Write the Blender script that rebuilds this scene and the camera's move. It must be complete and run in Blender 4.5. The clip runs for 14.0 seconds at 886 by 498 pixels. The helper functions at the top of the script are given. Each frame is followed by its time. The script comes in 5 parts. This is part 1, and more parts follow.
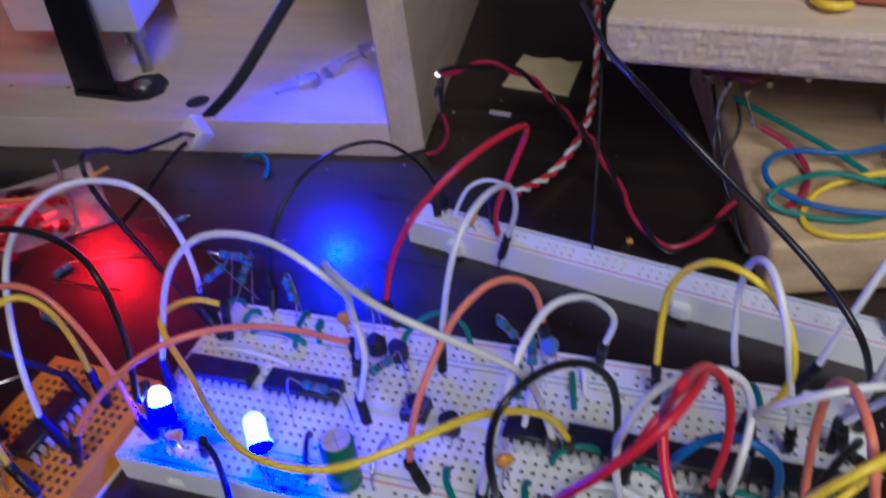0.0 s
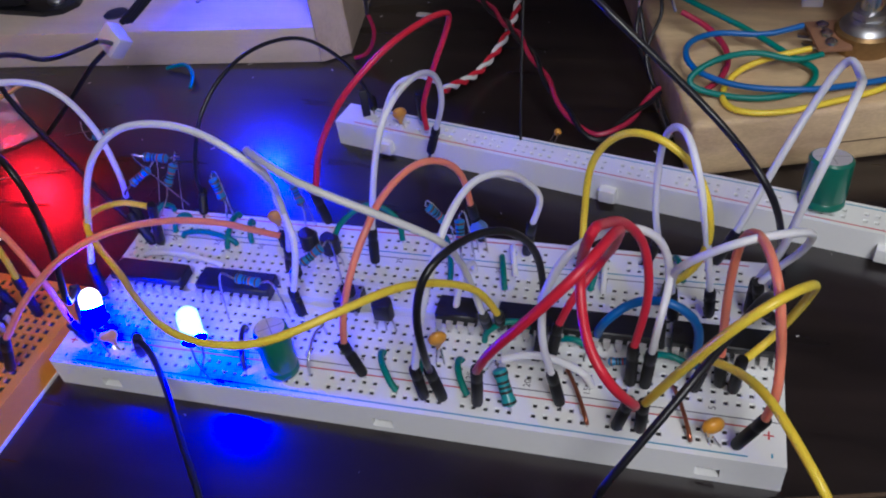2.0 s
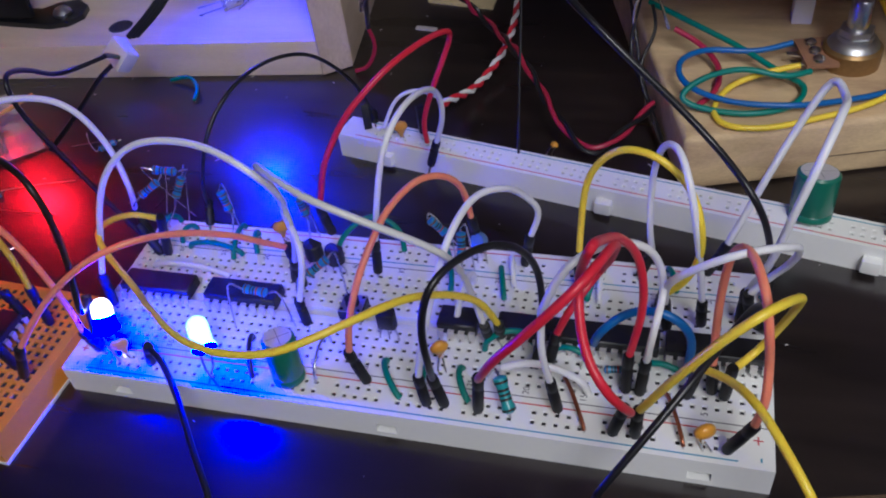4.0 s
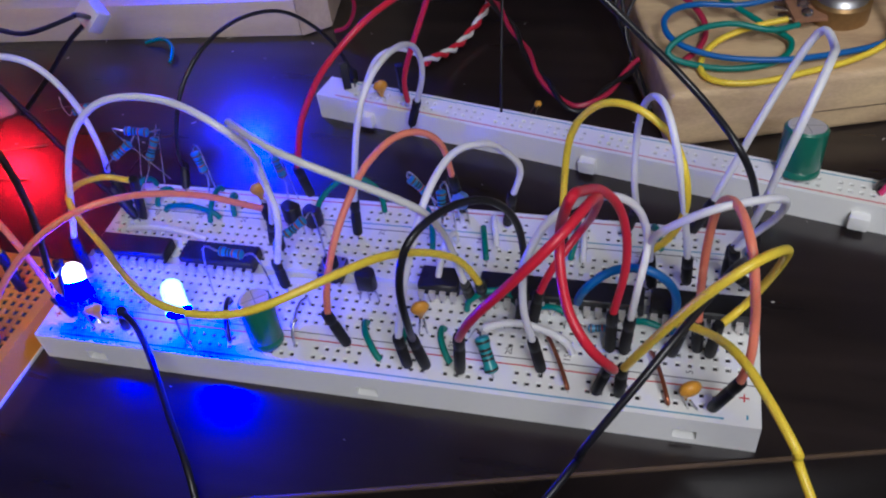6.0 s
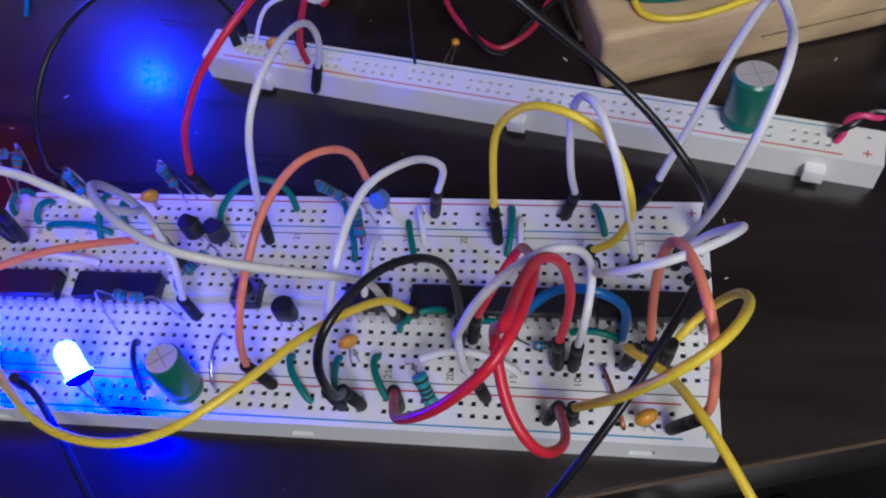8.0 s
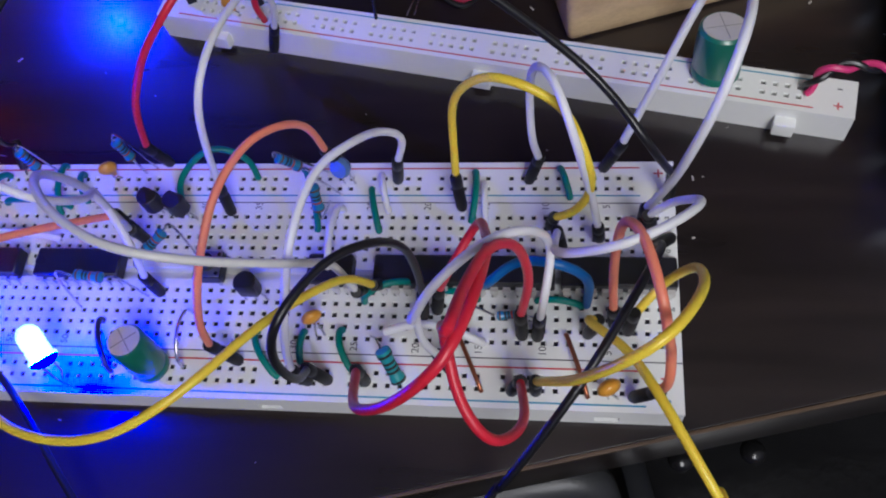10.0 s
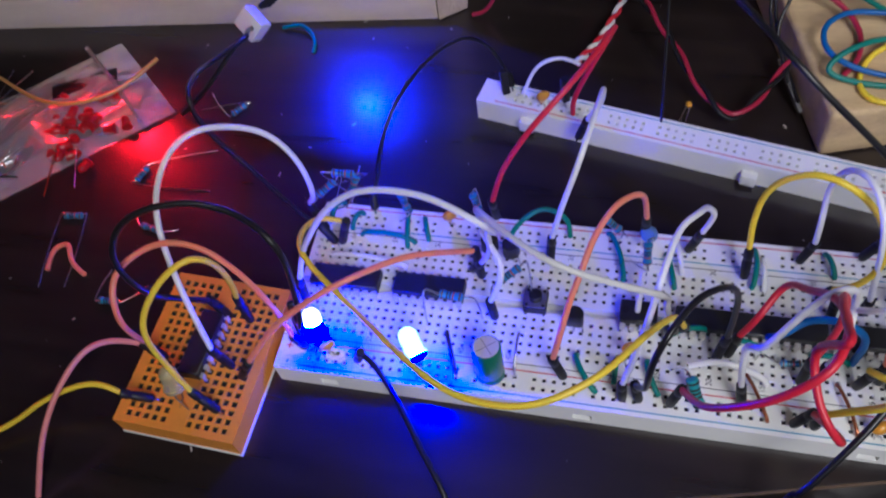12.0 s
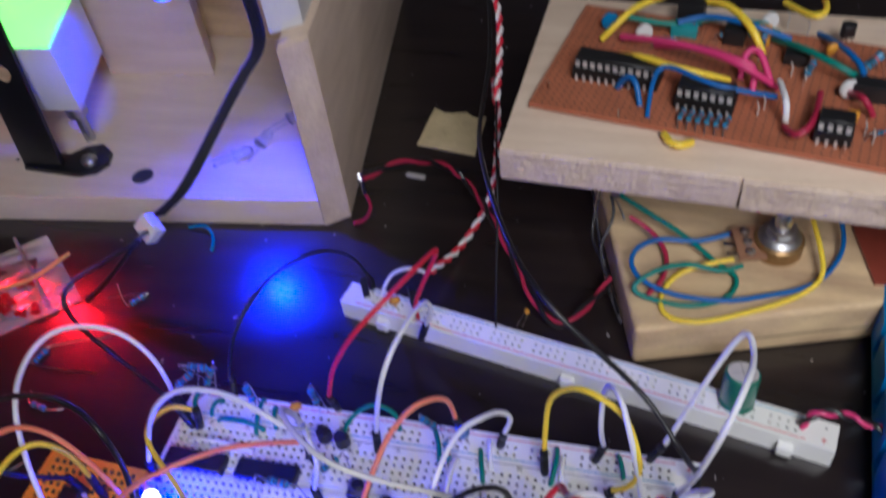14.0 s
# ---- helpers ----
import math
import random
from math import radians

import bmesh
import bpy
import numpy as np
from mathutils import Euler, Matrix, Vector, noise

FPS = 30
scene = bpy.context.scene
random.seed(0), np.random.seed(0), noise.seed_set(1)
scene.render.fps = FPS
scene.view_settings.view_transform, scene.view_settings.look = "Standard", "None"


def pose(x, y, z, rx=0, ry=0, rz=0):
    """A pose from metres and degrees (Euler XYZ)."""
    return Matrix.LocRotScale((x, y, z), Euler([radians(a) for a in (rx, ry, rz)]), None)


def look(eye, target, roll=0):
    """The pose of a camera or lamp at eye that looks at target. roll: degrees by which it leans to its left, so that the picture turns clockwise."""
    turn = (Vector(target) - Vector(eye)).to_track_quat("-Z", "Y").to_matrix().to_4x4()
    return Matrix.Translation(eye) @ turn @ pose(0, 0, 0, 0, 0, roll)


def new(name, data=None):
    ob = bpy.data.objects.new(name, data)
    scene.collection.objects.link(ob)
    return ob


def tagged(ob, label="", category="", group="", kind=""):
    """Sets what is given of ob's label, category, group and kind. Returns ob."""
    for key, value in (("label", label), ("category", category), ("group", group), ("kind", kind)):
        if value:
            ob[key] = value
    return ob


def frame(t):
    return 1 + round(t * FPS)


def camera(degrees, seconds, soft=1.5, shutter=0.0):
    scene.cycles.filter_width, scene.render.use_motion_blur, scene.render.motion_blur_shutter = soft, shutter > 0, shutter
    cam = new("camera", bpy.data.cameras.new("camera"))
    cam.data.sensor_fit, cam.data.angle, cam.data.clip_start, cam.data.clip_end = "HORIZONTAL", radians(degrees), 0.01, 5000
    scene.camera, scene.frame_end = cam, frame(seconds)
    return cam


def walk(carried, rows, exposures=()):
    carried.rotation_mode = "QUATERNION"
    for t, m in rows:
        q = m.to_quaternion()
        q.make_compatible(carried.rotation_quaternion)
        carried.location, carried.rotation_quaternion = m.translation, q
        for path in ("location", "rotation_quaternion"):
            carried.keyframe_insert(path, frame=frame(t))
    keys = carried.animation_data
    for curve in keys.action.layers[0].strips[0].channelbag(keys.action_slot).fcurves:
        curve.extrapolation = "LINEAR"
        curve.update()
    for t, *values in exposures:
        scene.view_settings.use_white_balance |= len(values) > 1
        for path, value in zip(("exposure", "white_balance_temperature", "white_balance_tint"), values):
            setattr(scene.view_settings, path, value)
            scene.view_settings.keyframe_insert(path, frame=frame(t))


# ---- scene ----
SOFT = 2.0
# yellow lamp and white balance cancel on white but deepen the LED blue
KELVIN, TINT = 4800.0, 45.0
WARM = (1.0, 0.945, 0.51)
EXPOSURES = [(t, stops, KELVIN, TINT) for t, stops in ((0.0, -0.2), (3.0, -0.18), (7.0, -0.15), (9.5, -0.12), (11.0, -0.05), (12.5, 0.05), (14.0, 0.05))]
cam = camera(54.05, 14.0, soft=SOFT, shutter=0.5)
PATH = [
    (0.0, 0.05081, -0.11961, 0.16763, 50.794, 6.616, 18.440),
    (0.5, 0.05623, -0.12370, 0.15986, 48.235, 6.442, 15.947),
    (1.0, 0.05772, -0.12369, 0.16075, 46.913, 6.743, 14.907),
    (1.5, 0.05810, -0.12501, 0.15941, 46.624, 6.813, 14.483),
    (2.0, 0.05697, -0.12662, 0.15976, 45.997, 6.350, 14.142),
    (2.5, 0.05667, -0.12963, 0.16147, 46.331, 6.271, 14.129),
    (3.0, 0.05720, -0.13221, 0.16613, 46.279, 6.092, 13.950),
    (5.5, 0.05564, -0.12714, 0.16296, 45.813, 5.980, 13.749),
    (6.0, 0.05785, -0.12899, 0.16032, 44.320, 5.935, 12.962),
    (6.5, 0.05725, -0.12182, 0.16692, 42.005, 6.029, 11.612),
    (7.0, 0.05894, -0.10799, 0.19315, 36.335, 5.753, 9.259),
    (7.2, 0.05480, -0.10250, 0.18800, 35.400, 5.690, 8.400),
    (9.3, 0.05555, -0.06541, 0.16489, 25.481, 7.580, 3.386),
    (9.5, 0.05866, -0.06883, 0.16764, 25.444, 7.499, 3.386),
    (10.0, 0.06126, -0.07097, 0.17261, 25.536, 7.354, 4.111),
    (10.5, 0.04597, -0.07040, 0.17170, 26.989, 7.253, 5.765),
    (11.0, 0.02665, -0.08053, 0.18303, 28.889, 7.058, 7.909),
    (11.5, 0.01084, -0.09747, 0.19955, 31.059, 6.709, 9.956),
    (12.0, 0.00641, -0.11242, 0.21571, 32.899, 6.725, 11.336),
    (12.5, 0.01184, -0.11400, 0.22631, 34.778, 6.311, 11.243),
    (13.0, 0.05006, -0.10785, 0.22430, 36.415, 6.079, 10.645),
    (13.5, 0.06066, -0.10920, 0.22665, 38.717, 5.951, 10.929),
    (14.0, 0.06038, -0.11212, 0.24400, 43.624, 5.666, 13.011),
]
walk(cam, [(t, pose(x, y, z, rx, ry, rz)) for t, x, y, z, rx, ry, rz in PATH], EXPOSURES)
# end of path

# ---- light ----
world = bpy.data.worlds.new("world")
scene.world = world
world.use_nodes = True
wn = world.node_tree
sky = wn.nodes.new("ShaderNodeTexSky")
sky.sky_type = 'NISHITA'
sky.sun_disc = False
sky.sun_elevation, sky.sun_rotation = radians(35), radians(140)
wn.links.new(sky.outputs[0], wn.nodes["Background"].inputs[0])
wn.nodes["Background"].inputs[1].default_value = 0.05


def area_lamp(name, watts, colour, size, eye, target, spread):
    data = bpy.data.lights.new(name, 'AREA')
    data.energy, data.color, data.shape, data.size, data.size_y, data.spread = watts, colour, 'RECTANGLE', size[0], size[1], radians(spread)
    ob = new(name, data)
    ob.matrix_world = look(eye, target)
    return ob


def beam(name, watts, colour, degrees, eye, target, radius):
    data = bpy.data.lights.new(name, 'SPOT')
    data.energy, data.color, data.spot_size, data.spot_blend, data.shadow_soft_size = watts, colour, radians(degrees), 0.6, radius
    ob = new(name, data)
    ob.matrix_world = look(eye, target)
    return ob


# added key lamp for unseen room light; WARM offsets the white balance
KEY_WATTS = 1.68
area_lamp("key_light", KEY_WATTS, WARM, (0.26, 0.4), (0.26, -0.44, 0.60), (0.25, 0.1, 0.0), 100)
LED_GLOW, BLUE_LAMP, RED_LAMP, GREEN_TOP_GLOW = 1100.0, 1300.0, 680.0, 2.2
BEAM_WATTS = 0.26

# ---- materials ----


def surface(name, base, rough=0.5, metal=0.0, vary=0.12, scale=60.0, fine=900.0, bump=0.05, coat=0.0, clear=0.0, second=None, stretch=None, ior=1.5, sub=0.0):
    """A painted, plastic, wooden or metal surface: blotches at one scale, grain and relief at a finer one."""
    m = bpy.data.materials.new(name)
    m.use_nodes = True
    t = m.node_tree
    b = t.nodes["Principled BSDF"]
    co = t.nodes.new("ShaderNodeTexCoord")
    mp = t.nodes.new("ShaderNodeMapping")
    if stretch:
        mp.inputs["Scale"].default_value = stretch
    t.links.new(co.outputs["Object"], mp.inputs[0])
    big, small = t.nodes.new("ShaderNodeTexNoise"), t.nodes.new("ShaderNodeTexNoise")
    big.inputs["Scale"].default_value, small.inputs["Scale"].default_value = scale, fine
    big.inputs["Detail"].default_value = small.inputs["Detail"].default_value = 4
    for n in (big, small):
        t.links.new(mp.outputs[0], n.inputs["Vector"])
    both = t.nodes.new("ShaderNodeMath")
    both.operation = 'MULTIPLY_ADD'
    t.links.new(small.outputs["Fac"], both.inputs[0])
    both.inputs[1].default_value = 0.4
    t.links.new(big.outputs["Fac"], both.inputs[2])
    ramp = t.nodes.new("ShaderNodeValToRGB")
    ramp.color_ramp.elements[0].position, ramp.color_ramp.elements[1].position = 0.45, 0.95
    other = second or tuple(c * (1 - vary) for c in base)
    ramp.color_ramp.elements[0].color, ramp.color_ramp.elements[1].color = (*other, 1), (*base, 1)
    t.links.new(both.outputs[0], ramp.inputs[0])
    t.links.new(ramp.outputs[0], b.inputs["Base Color"])
    rr = t.nodes.new("ShaderNodeMapRange")
    rr.inputs["To Min"].default_value, rr.inputs["To Max"].default_value = rough * 0.8, min(1, rough * 1.2)
    t.links.new(big.outputs["Fac"], rr.inputs["Value"])
    t.links.new(rr.outputs[0], b.inputs["Roughness"])
    b.inputs["Metallic"].default_value = metal
    b.inputs["IOR"].default_value = ior
    b.inputs["Coat Weight"].default_value = coat
    b.inputs["Coat Roughness"].default_value = 0.2
    b.inputs["Transmission Weight"].default_value = clear
    if sub:
        b.inputs["Subsurface Weight"].default_value = sub
        b.inputs["Subsurface Radius"].default_value = (0.002, 0.002, 0.002)
        b.inputs["Subsurface Scale"].default_value = 0.8
    if bump:
        bp = t.nodes.new("ShaderNodeBump")
        bp.inputs["Strength"].default_value, bp.inputs["Distance"].default_value = bump, 0.0004
        t.links.new(small.outputs["Fac"], bp.inputs["Height"])
        t.links.new(bp.outputs[0], b.inputs["Normal"])
    return m


def glowing(name, colour, strength):
    m = bpy.data.materials.new(name)
    m.use_nodes = True
    b = m.node_tree.nodes["Principled BSDF"]
    b.inputs["Base Color"].default_value = (*colour, 1)
    b.inputs["Emission Color"].default_value = (*colour, 1)
    b.inputs["Emission Strength"].default_value = strength
    return m


BOARD_WHITE = surface("board_white", (0.87, 0.88, 0.85), 0.42, vary=0.05, scale=40, bump=0.02)
# inner shade of holes, put into the colour; paler for the rail strip
HOLE_SHADE_PALE = surface("hole_shade_pale", (0.55, 0.56, 0.53), 0.6)
HOLE_SHADE = surface("hole_shade", (0.06, 0.06, 0.06), 0.6)
# contact metal, darkened for the shade at the bottom of the holes
CONTACT_SHADED = surface("shaded_contact_metal", (0.08, 0.08, 0.085), 0.5, metal=0.6)
ORANGE_PLASTIC = surface("orange_plastic", (0.9, 0.34, 0.015), 0.38, vary=0.1, scale=50, bump=0.02)
FOAM_WHITE = surface("foam_white", (0.75, 0.75, 0.72), 0.9, bump=0.3)
INK_RED = surface("ink_red", (0.62, 0.06, 0.06), 0.5)
INK_BLUE = surface("ink_blue", (0.05, 0.33, 0.52), 0.5)
INK_GREY = surface("ink_grey", (0.09, 0.09, 0.1), 0.6)
TABLE_DARK = surface("dark_laminate", (0.024, 0.0165, 0.015), 0.29, vary=0.45, scale=14, fine=700, bump=0.03, second=(0.009, 0.007, 0.0075), stretch=(1, 9, 1), coat=0.75)
EDGE_BROWN = surface("edge_band", (0.13, 0.085, 0.05), 0.45, vary=0.4, scale=80)
PIN_PALE = surface("tinned_pin", (0.72, 0.7, 0.67), 0.35, metal=0.4, vary=0.15)
CHIP_BLACK = surface("chip_black", (0.016, 0.016, 0.018), 0.42, vary=0.3, bump=0.12)
PLUG_BLACK = surface("plug_black", (0.008, 0.008, 0.009), 0.5, vary=0.3, bump=0.06)
SILVER = surface("tinned_metal", (0.72, 0.72, 0.72), 0.25, metal=1.0, vary=0.2)
STEEL = surface("steel", (0.55, 0.56, 0.58), 0.42, metal=1.0, vary=0.25)
CABLE_BLACK = surface("matt_cable_black", (0.01, 0.01, 0.012), 0.75, vary=0.2, bump=0.03)
COPPER = surface("copper_wire", (0.45, 0.16, 0.07), 0.3, metal=0.9)
WIRE = {
    "white": surface("white_sheath", (0.86, 0.87, 0.88), 0.34, vary=0.06, bump=0.03, sub=0.6),
    "grey": surface("grey_sheath", (0.7, 0.7, 0.69), 0.36, vary=0.08, bump=0.02),
    "black": surface("black_sheath", (0.012, 0.012, 0.014), 0.32, vary=0.2, bump=0.02),
    "red": surface("red_sheath", (0.7, 0.025, 0.045), 0.36, vary=0.12, bump=0.03, sub=0.6),
    "crimson": surface("crimson_sheath", (0.42, 0.02, 0.06), 0.4, vary=0.15, bump=0.02),
    "coral": surface("coral_sheath", (0.95, 0.29, 0.16), 0.36, vary=0.08, bump=0.03, sub=0.7),
    "pink": surface("pink_sheath", (0.8, 0.28, 0.26), 0.4, vary=0.1, bump=0.02),
    "magenta": surface("magenta_sheath", (0.7, 0.05, 0.2), 0.4, vary=0.1, bump=0.02),
    "yellow": surface("yellow_sheath", (1.0, 0.7, 0.004), 0.36, vary=0.08, bump=0.03, sub=0.7),
    "tan": surface("tan_sheath", (0.6, 0.33, 0.07), 0.4, vary=0.1, bump=0.02),
    "blue": surface("blue_sheath", (0.01, 0.13, 0.45), 0.38, vary=0.12, bump=0.02),
    "green": surface("green_sheath", (0.0, 0.21, 0.17), 0.42, vary=0.15, bump=0.02),
}
CAP_GREEN = surface("capacitor_sleeve", (0.012, 0.16, 0.105), 0.3, vary=0.12, scale=90, bump=0.03, coat=0.3)
CAP_SCORE = surface("scored_line", (0.36, 0.35, 0.34), 0.5)
CAP_STRIPE = surface("capacitor_stripe", (0.42, 0.52, 0.46), 0.4)
CAP_TOP = surface("capacitor_top", (0.72, 0.7, 0.69), 0.45, metal=0.25, bump=0.05)
DROP_TAN = surface("ceramic_drop", (0.78, 0.36, 0.01), 0.3, vary=0.25, scale=200, coat=0.2)
RES_BLUE = surface("resistor_blue", (0.03, 0.22, 0.42), 0.32, vary=0.15, coat=0.3)
RES_TEAL = surface("resistor_teal", (0.03, 0.32, 0.36), 0.32, vary=0.15, coat=0.3)
BAND = {k: surface("band_" + k, c, 0.4) for k, c in dict(black=(0.02, 0.02, 0.02), brown=(0.15, 0.06, 0.02), red=(0.5, 0.06, 0.03), gold=(0.45, 0.3, 0.08)).items()}
WOOD = surface("pine_wood", (0.76, 0.58, 0.31), 0.66, scale=11, fine=170, bump=0.45, second=(0.44, 0.3, 0.17), stretch=(2, 14, 14))
PLANK_WOOD = surface("plywood_face", (0.84, 0.69, 0.53), 0.66, scale=11, fine=170, bump=0.45, second=(0.68, 0.53, 0.38), stretch=(2, 14, 14))
BOX_WOOD = surface("pale_box_wood", (0.76, 0.64, 0.52), 0.7, scale=9, fine=170, bump=0.35, second=(0.63, 0.51, 0.4), stretch=(2, 14, 14))
BOX_SIDE = surface("pale_box_side", (0.72, 0.58, 0.44), 0.7, scale=9, fine=170, bump=0.35, second=(0.55, 0.42, 0.3), stretch=(14, 2, 14))
END_GRAIN = surface("rough_end_grain", (0.7, 0.57, 0.44), 0.85, scale=110, fine=900, bump=0.8, second=(0.5, 0.38, 0.28), stretch=(1, 1, 0.6))
PERF = surface("stripboard_brown", (0.5, 0.16, 0.07), 0.5, vary=0.3, scale=60, fine=600, bump=0.1)
PERF_TRACK = surface("copper_track", (0.56, 0.2, 0.09), 0.45, metal=0.2, vary=0.3, scale=150)
BROWN_BOARD = surface("phenolic_brown", (0.33, 0.17, 0.09), 0.45, vary=0.3, scale=80)
BROWN_PCB = surface("red_brown_pcb", (0.26, 0.05, 0.025), 0.4, vary=0.3, scale=80)
PAPER_PAD = surface("foam_pad_yellow", (0.62, 0.51, 0.27), 0.85, vary=0.25, scale=120, bump=0.3)
STEEL_BLACK = surface("black_painted_steel", (0.01, 0.011, 0.014), 0.35, vary=0.3, bump=0.08)
BLUE_CASE = surface("blue_pcb", (0.005, 0.2, 0.5), 0.4, vary=0.2, scale=120)
LEATHER = surface("black_glossy_vinyl", (0.012, 0.012, 0.013), 0.22, vary=0.4, scale=25, fine=300, bump=0.5)
GREY_VINYL = surface("grey_vinyl", (0.05, 0.052, 0.055), 0.4, vary=0.3, scale=25, bump=0.2)
WALL_PAINT = surface("wall_paint", (0.7, 0.69, 0.69), 0.85, vary=0.06, scale=3, bump=0.1)
CEILING_PAINT = surface("ceiling_paint", (0.7, 0.7, 0.68), 0.9, vary=0.05, scale=3, bump=0.1)
FLOOR_DARK = surface("floor_dark", (0.03, 0.026, 0.024), 0.5, vary=0.3, scale=4, bump=0.1)
LED_LIT = glowing("led_lit_blue", (0.0, 0.003, 1.0), LED_GLOW * 0.4)
LED_PALE = glowing("led_lit_pale", (0.0, 0.004, 1.0), LED_GLOW)
LED_HOT = glowing("led_hot_white", (0.9, 0.9, 0.9), 6.0)
LED_HOT_CYAN = glowing("led_hot_cyan", (0.4, 0.9, 0.9), 3.0)
LED_EMPTY = surface("led_clear", (0.9, 0.9, 0.92), 0.08, clear=0.9, vary=0.02, bump=0)
LED_YELLOW = surface("led_clear_yellow", (0.85, 0.75, 0.4), 0.12, clear=0.6, vary=0.05, bump=0)
BLUE_LIT = glowing("lamp_lit_blue", (0.035, 0.05, 1.0), BLUE_LAMP)
RED_LIT = glowing("lamp_lit_red", (1.0, 0.004, 0.001), RED_LAMP)
GREEN_LIT = glowing("emissive_green_light", (0.2, 1.0, 0.06), GREEN_TOP_GLOW)
BAG_FILM = surface("clear_film", (0.6, 0.56, 0.58), 0.2, clear=0.72, vary=0.1, scale=70, fine=300, bump=0.6)
LED_RED = surface("red_led_plastic", (0.6, 0.02, 0.02), 0.2, vary=0.2, clear=0.3)
DUST = surface("pale_dust", (0.5, 0.47, 0.45), 0.9)
NYLON = surface("white_nylon", (0.75, 0.75, 0.74), 0.45, vary=0.08, bump=0.03)

# ---- building helpers; all lengths in millimetres ----
MM = 0.001


def part(name, bm, material, parent=None, label="", smooth=True):
    """Links a bmesh, drawn in millimetres of the world, as one mesh under a thing or a part."""
    for v in bm.verts:
        v.co = v.co * MM
    me = bpy.data.meshes.new(name)
    bm.to_mesh(me)
    bm.free()
    for m in (material if isinstance(material, (list, tuple)) else (material,)):
        me.materials.append(m)
    if smooth:
        me.polygons.foreach_set("use_smooth", [True] * len(me.polygons))
        me.set_sharp_from_angle(angle=radians(38))
    ob = new(name, me)
    if parent:
        ob.parent = parent
        chain = Matrix.Identity(4)
        p = parent
        while p:
            chain = p.matrix_basis @ chain if not p.parent else p.matrix_parent_inverse @ p.matrix_basis @ chain
            p = p.parent
        ob.matrix_parent_inverse = chain.inverted()
    if label:
        ob["label"] = label
    return ob


def thing(name, label, category, at, group="", kind=""):
    ob = new(name)
    ob.empty_display_size = 0.005
    ob.matrix_basis = pose(at[0] * MM, at[1] * MM, at[2] * MM)
    return tagged(ob, label, category, group, kind)


def mesh(verts, faces):
    bm = bmesh.new()
    vs = [bm.verts.new(v) for v in verts]
    for f in faces:
        bm.faces.new([vs[i] for i in f])
    bmesh.ops.recalc_face_normals(bm, faces=bm.faces)
    return bm


def join(*bms):
    out = bmesh.new()
    for b in bms:
        me = bpy.data.meshes.new("join")
        b.to_mesh(me)
        out.from_mesh(me)
        bpy.data.meshes.remove(me)
        b.free()
    return out


def prism(poly, z0, z1, bevel=0.0, segments=2):
    n = len(poly)
    bm = mesh([(x, y, z0) for x, y in poly] + [(x, y, z1) for x, y in poly],
              [tuple(range(n))[::-1], tuple(range(n, 2 * n))] + [(i, (i + 1) % n, n + (i + 1) % n, n + i) for i in range(n)])
    if bevel:
        bmesh.ops.bevel(bm, geom=bm.edges[:], offset=bevel, segments=segments, affect='EDGES', profile=0.6)
    return bm


def box(size, m, bevel=0.0, segments=2):
    """A box of that size on the pose m's origin, centred in x and y, rising from z = 0."""
    a, b, c = size
    bm = prism([(-a / 2, -b / 2), (a / 2, -b / 2), (a / 2, b / 2), (-a / 2, b / 2)], 0, c, bevel, segments)
    bm.transform(m)
    return bm


def at(x, y, z, rx=0, ry=0, rz=0):
    return Matrix.LocRotScale((x, y, z), Euler([radians(a) for a in (rx, ry, rz)]), None)


def along(a, b):
    """The pose at a whose z axis points to b."""
    a, b = Vector(a), Vector(b)
    return Matrix.Translation(a) @ (b - a).to_track_quat("Z", "Y").to_matrix().to_4x4()


def turned(profile, m, seg=20, cap=True):
    """A turned shape: (radius, height) pairs about the z axis of m."""
    vs, fs = [], []
    for r, h in profile:
        for k in range(seg):
            a = 2 * math.pi * k / seg
            vs.append((r * math.cos(a), r * math.sin(a), h))
    for i in range(len(profile) - 1):
        for k in range(seg):
            fs.append((i * seg + k, i * seg + (k + 1) % seg, (i + 1) * seg + (k + 1) % seg, (i + 1) * seg + k))
    if cap:
        fs += [tuple(range(seg))[::-1], tuple(range((len(profile) - 1) * seg, len(profile) * seg))]
    bm = mesh(vs, fs)
    bm.transform(m)
    return bm


def spline(pts, n=8):
    """Points on a smooth curve through pts."""
    p = [Vector(q) for q in pts]
    p = [2 * p[0] - p[1]] + p + [2 * p[-1] - p[-2]]
    out = []
    for i in range(1, len(p) - 2):
        a, b, c, d = p[i - 1:i + 3]
        for k in range(n):
            u = k / n
            out.append(0.5 * (2 * b + (c - a) * u + (2 * a - 5 * b + 4 * c - d) * u * u + (3 * b - a - 3 * c + d) * u ** 3))
    out.append(p[-2])
    return out


def tube(path, r, seg=10):
    """A round tube swept along path."""
    path = [Vector(q) for q in path]
    vs, fs = [], []
    up = None
    for i, q in enumerate(path):
        d = (path[min(i + 1, len(path) - 1)] - path[max(i - 1, 0)]).normalized()
        if up is None:
            up = d.orthogonal().normalized()
        up = (up - d * up.dot(d)).normalized()
        side = d.cross(up)
        for k in range(seg):
            a = 2 * math.pi * k / seg
            vs.append(q + (up * math.cos(a) + side * math.sin(a)) * r)
    for i in range(len(path) - 1):
        for k in range(seg):
            fs.append((i * seg + k, i * seg + (k + 1) % seg, (i + 1) * seg + (k + 1) % seg, (i + 1) * seg + k))
    fs += [tuple(range(seg))[::-1], tuple(range((len(path) - 1) * seg, len(path) * seg))]
    return mesh(vs, fs)


